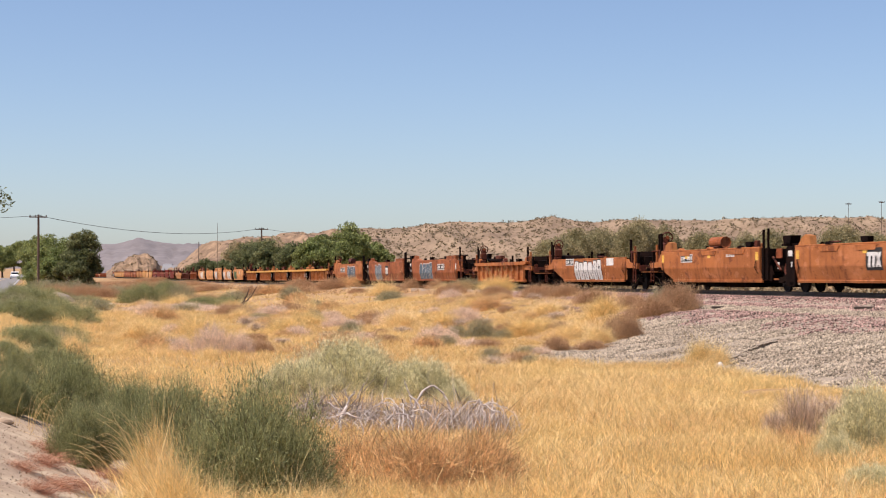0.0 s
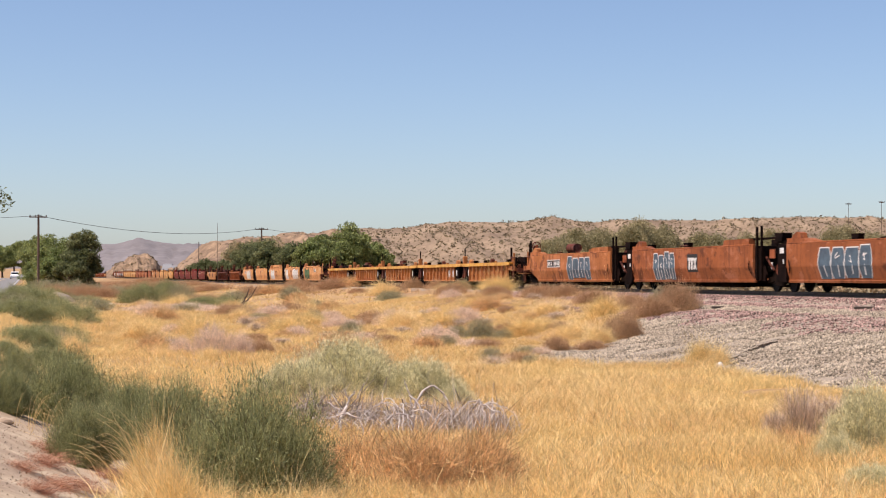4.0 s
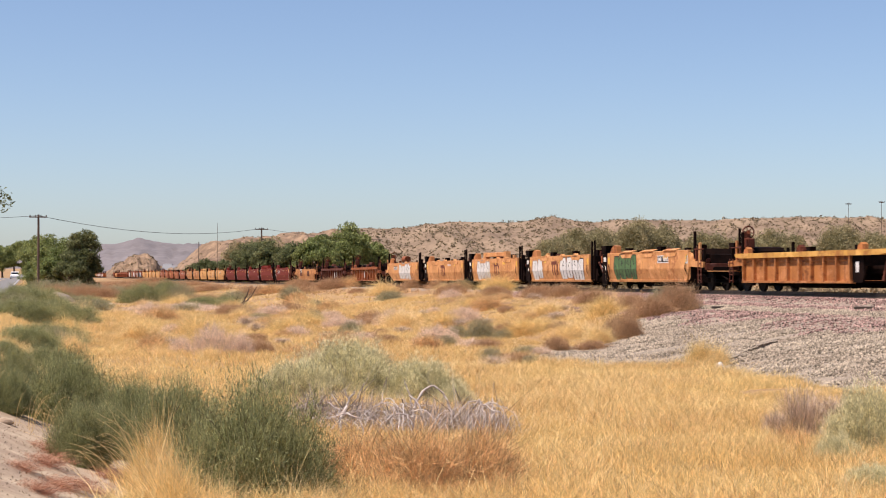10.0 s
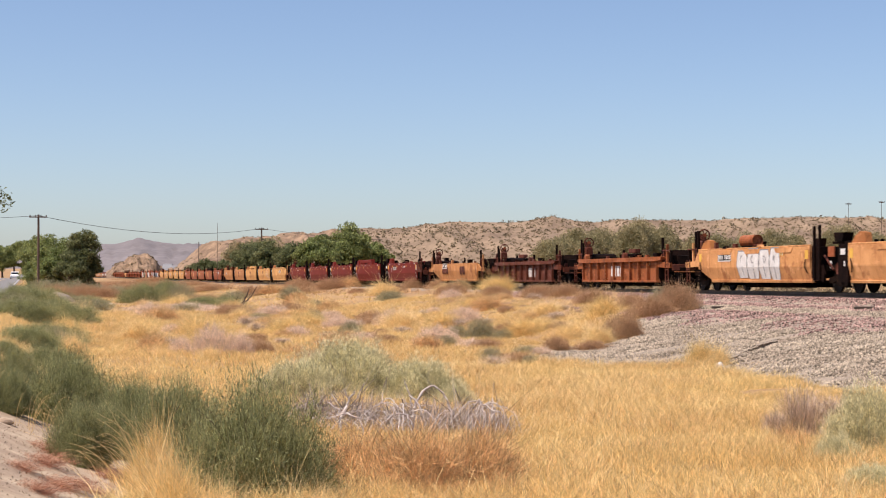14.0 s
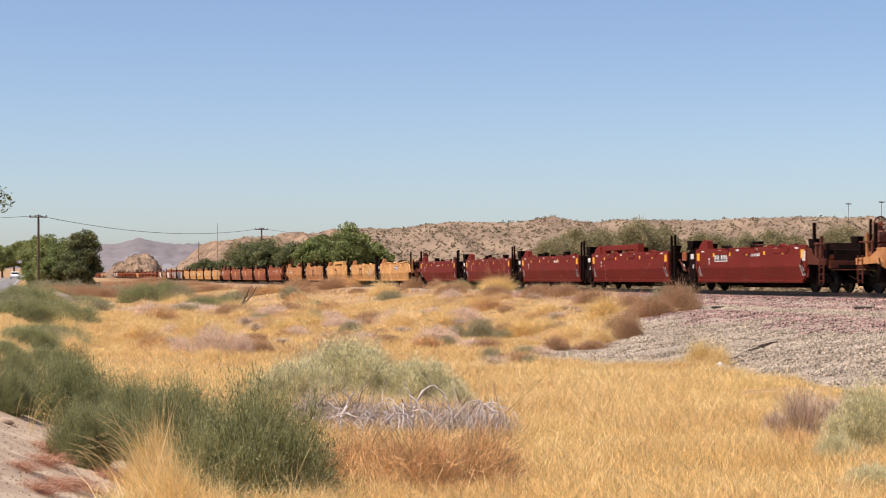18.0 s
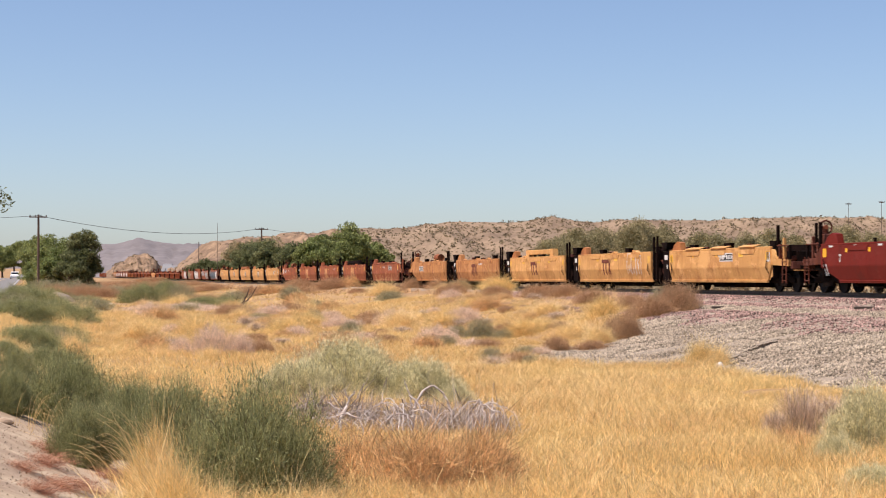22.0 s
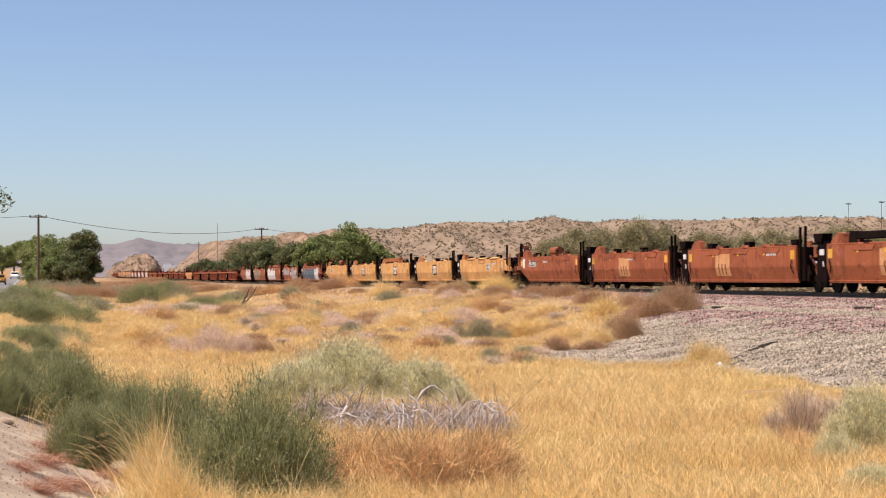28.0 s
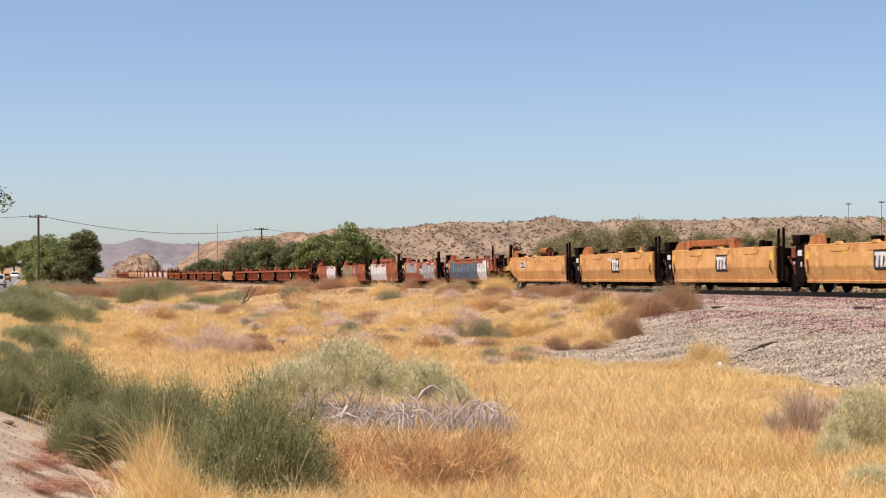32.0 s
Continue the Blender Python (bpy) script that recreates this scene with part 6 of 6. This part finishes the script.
def utility_pole(k, d, top, arm, label="weathered wooden utility pole with a crossarm", thick=0.17, cross=True):
    """top: height over the eye's level."""
    p = ahead(k, d)
    high = EYE + top - p.z
    t = thing("utility_pole", label, "pole", "utility poles", at=pose(*p))
    v, f = tube([(0, 0, -0.5), (0, 0, high * 0.5), (0, 0, high)], [thick, thick * 0.85, thick * 0.68], 10)
    part("pole_shaft", mesh_from("pole_shaft", v, f + [tuple(range(20, 30))], None), POLE, t)
    if cross:
        part("crossarm", block(arm, 0.14, 0.16), POLE, t, pose(0, -0.16, high - 0.35, 0, 0, 8))
        for i in range(4):
            part("insulator", drum("insulator", 0.07, 0.2, 'y', 8), STEEL, t, pose(-arm * 0.46 + arm * 0.307 * i, -0.16, high - 0.17, 90, 0, 0))
    return t, Vector((p.x, p.y, EYE + top))


_, p1 = utility_pole(-0.2320, 240, 8.55, 2.4, thick=0.2)
_, p2 = utility_pole(-0.1040, 345, 9.7, 2.6, thick=0.2)
_, p3 = utility_pole(-0.1400, 380, 7.6, 1.0, "thin wooden pole by the far track", 0.12, False)
_, p4 = utility_pole(-0.1293, 300, 9.3, 0.4, "thin grey radio mast behind the trees", 0.035, False)
_, p5 = utility_pole(0.2325, 410, 17.4, 1.3, "small wooden pole on the hill crest", 0.07)
_, p6 = utility_pole(0.2515, 405, 17.6, 1.3, "small wooden pole on the hill crest", 0.07)
crossing = Vector((0, 0, -0.15))
cable((p1.x - 38, p1.y + 10, p1.z - 0.5), p1 + crossing, 0.4, 0.03)
cable(p1 + crossing, p2 + crossing, 1.7, 0.035)
cable(p2 + crossing, p2 + Vector((22, 55, -1.2)), 0.5, 0.03)


# ---- highway and vehicles ----
def build_road():
    verts, faces = [], []
    ys = [-300 + 20 * i for i in range(80)]
    for y in ys:
        e = ROAD_SLOPE * y + ROAD_OFFSET
        for x in (e - 8.4, e):
            verts.append((x, y, road_level(y) + 0.02))
    for i in range(len(ys) - 1):
        faces.append((2 * i, 2 * i + 1, 2 * i + 3, 2 * i + 2))
    tagged(new("road", mesh_from("road", verts, faces, ASPHALT)), "sunlit grey two-lane asphalt highway", "road", kind="structure")
    for off, mat, w in ((-0.35, WHITE, 0.12), (-4.2, REFLECT, 0.14), (-8.0, WHITE, 0.12)):
        v = []
        for y in ys:
            e = ROAD_SLOPE * y + ROAD_OFFSET + off
            v += [(e - w / 2, y, road_level(y) + 0.026), (e + w / 2, y, road_level(y) + 0.026)]
        tagged(new("road_line", mesh_from("road_line", v, faces, mat)), "painted line along the highway", "road marking", "road lines", "structure")


build_road()
GLASS = material("dark_car_glass", (0.012, 0.014, 0.016), 0.08, (0.02, 0.02, 0.022), 1, 5, bump=0, spec=0.6)
CAR_WHITE = material("white_car_paint", (0.78, 0.78, 0.76), 0.25, (0.7, 0.69, 0.67), 1, 8, bump=0, spec=0.5)
CAR_YELLOW = material("yellow_car_paint", (0.62, 0.30, 0.02), 0.3, (0.55, 0.25, 0.02), 1, 8, bump=0, spec=0.5)
CAR_DARK = material("dark_blue_car_paint", (0.03, 0.04, 0.06), 0.25, (0.02, 0.03, 0.045), 1, 8, bump=0, spec=0.5)
TAIL = material("red_tail_lamp", (0.45, 0.02, 0.015), 0.3, (0.35, 0.015, 0.01), 4, 20, bump=0)
RUBBER = material("tyre_rubber", (0.02, 0.02, 0.02), 0.9, (0.03, 0.03, 0.03), 6, 30)


def vehicle(name, label, mat, high=1.7, long=4.7, wide=1.9, van=False):
    """Seen from behind: x forward, origin on the road below its middle."""
    t = thing(name, label, "car", "vehicles on the highway")
    h = long / 2
    low = [(-h, 0.45), (-h + 0.1, 0.30), (h - 0.1, 0.30), (h, 0.5), (h - 0.05, 0.85), (h - 1.2, 1.0), (-h + 0.1, 1.02), (-h, 0.9)]
    part("body", plate(name + "_body", low, -wide / 2, wide / 2), mat, t)
    roof = [(-h + 0.05, 1.0), (-h + 0.25, high), (h - (0.9 if van else 1.9), high), (h - (0.4 if van else 1.1), 1.0)]
    part("cabin", plate(name + "_cabin", roof, -wide / 2 + 0.12, wide / 2 - 0.12), mat, t)
    part("rear_window", block(0.03, wide - 0.55, (high - 1.0) * 0.62), GLASS, t, pose(-h + 0.135, 0, 1.0 + (high - 1.0) * 0.52, 0, 16 if high < 1.9 else 11, 0))
    part("windscreen", block(0.03, wide - 0.5, (high - 1.0) * 0.7), GLASS, t, pose(h - (0.62 if van else 1.48), 0, 1.0 + (high - 1.0) * 0.5, 0, -40, 0))
    for sy in (-1, 1):
        part("side_window", block(long * 0.45, 0.03, (high - 1.0) * 0.55), GLASS, t, pose(-0.35, sy * (wide / 2 - 0.12), 1.0 + (high - 1.0) * 0.5))
        part("tail_lamp", block(0.06, 0.16, 0.34), TAIL, t, pose(-h, sy * (wide / 2 - 0.14), 0.88))
        part("headlamp", block(0.08, 0.34, 0.16), WHITE, t, pose(h - 0.02, sy * (wide / 2 - 0.3), 0.72))
        for dx in (-h + 0.85, h - 0.9):
            w = part("wheel", drum("tyre", 0.34, 0.22, 'y', 20, 0.1), RUBBER, t, pose(dx, sy * (wide / 2 - 0.1), 0.34))
            part("rim", drum("rim", 0.19, 0.235, 'y', 14, 0.04), STEEL, w)
    part("rear_bumper", block(0.14, wide - 0.1, 0.2), BLACK, t, pose(-h - 0.02, 0, 0.46))
    part("number_panel", block(0.02, 0.34, 0.16), WHITE, t, pose(-h - 0.02, 0, 0.78))
    return t


ROAD_TURN = math.degrees(math.atan2(1.0, ROAD_SLOPE))


def on_road(y, off):
    return pose(ROAD_SLOPE * y + ROAD_OFFSET + off, y, road_level(y) + 0.025, 0, 0, ROAD_TURN)


parked = vehicle("pickup", "white pickup truck standing on the road's shoulder", CAR_WHITE, 1.85, 5.2, 2.1)
parked.matrix_basis = on_road(436, -1.6) @ pose(0, 0, 0, 0, 0, 180)
DRIVEN = [(vehicle("car", "yellow car driving away along the highway", CAR_YELLOW, 1.6, 4.5, 1.85), 275.0, 28.0, -2.55),
          (vehicle("suv", "white car driving away along the highway", CAR_WHITE, 1.75, 4.7, 1.9), 220.0, 32.0, -1.9),
          (vehicle("car", "dark blue car driving away along the highway", CAR_DARK, 1.6, 4.5, 1.85), 202.0, 30.0, -2.0)]
CRUISE = 17.0

motions()
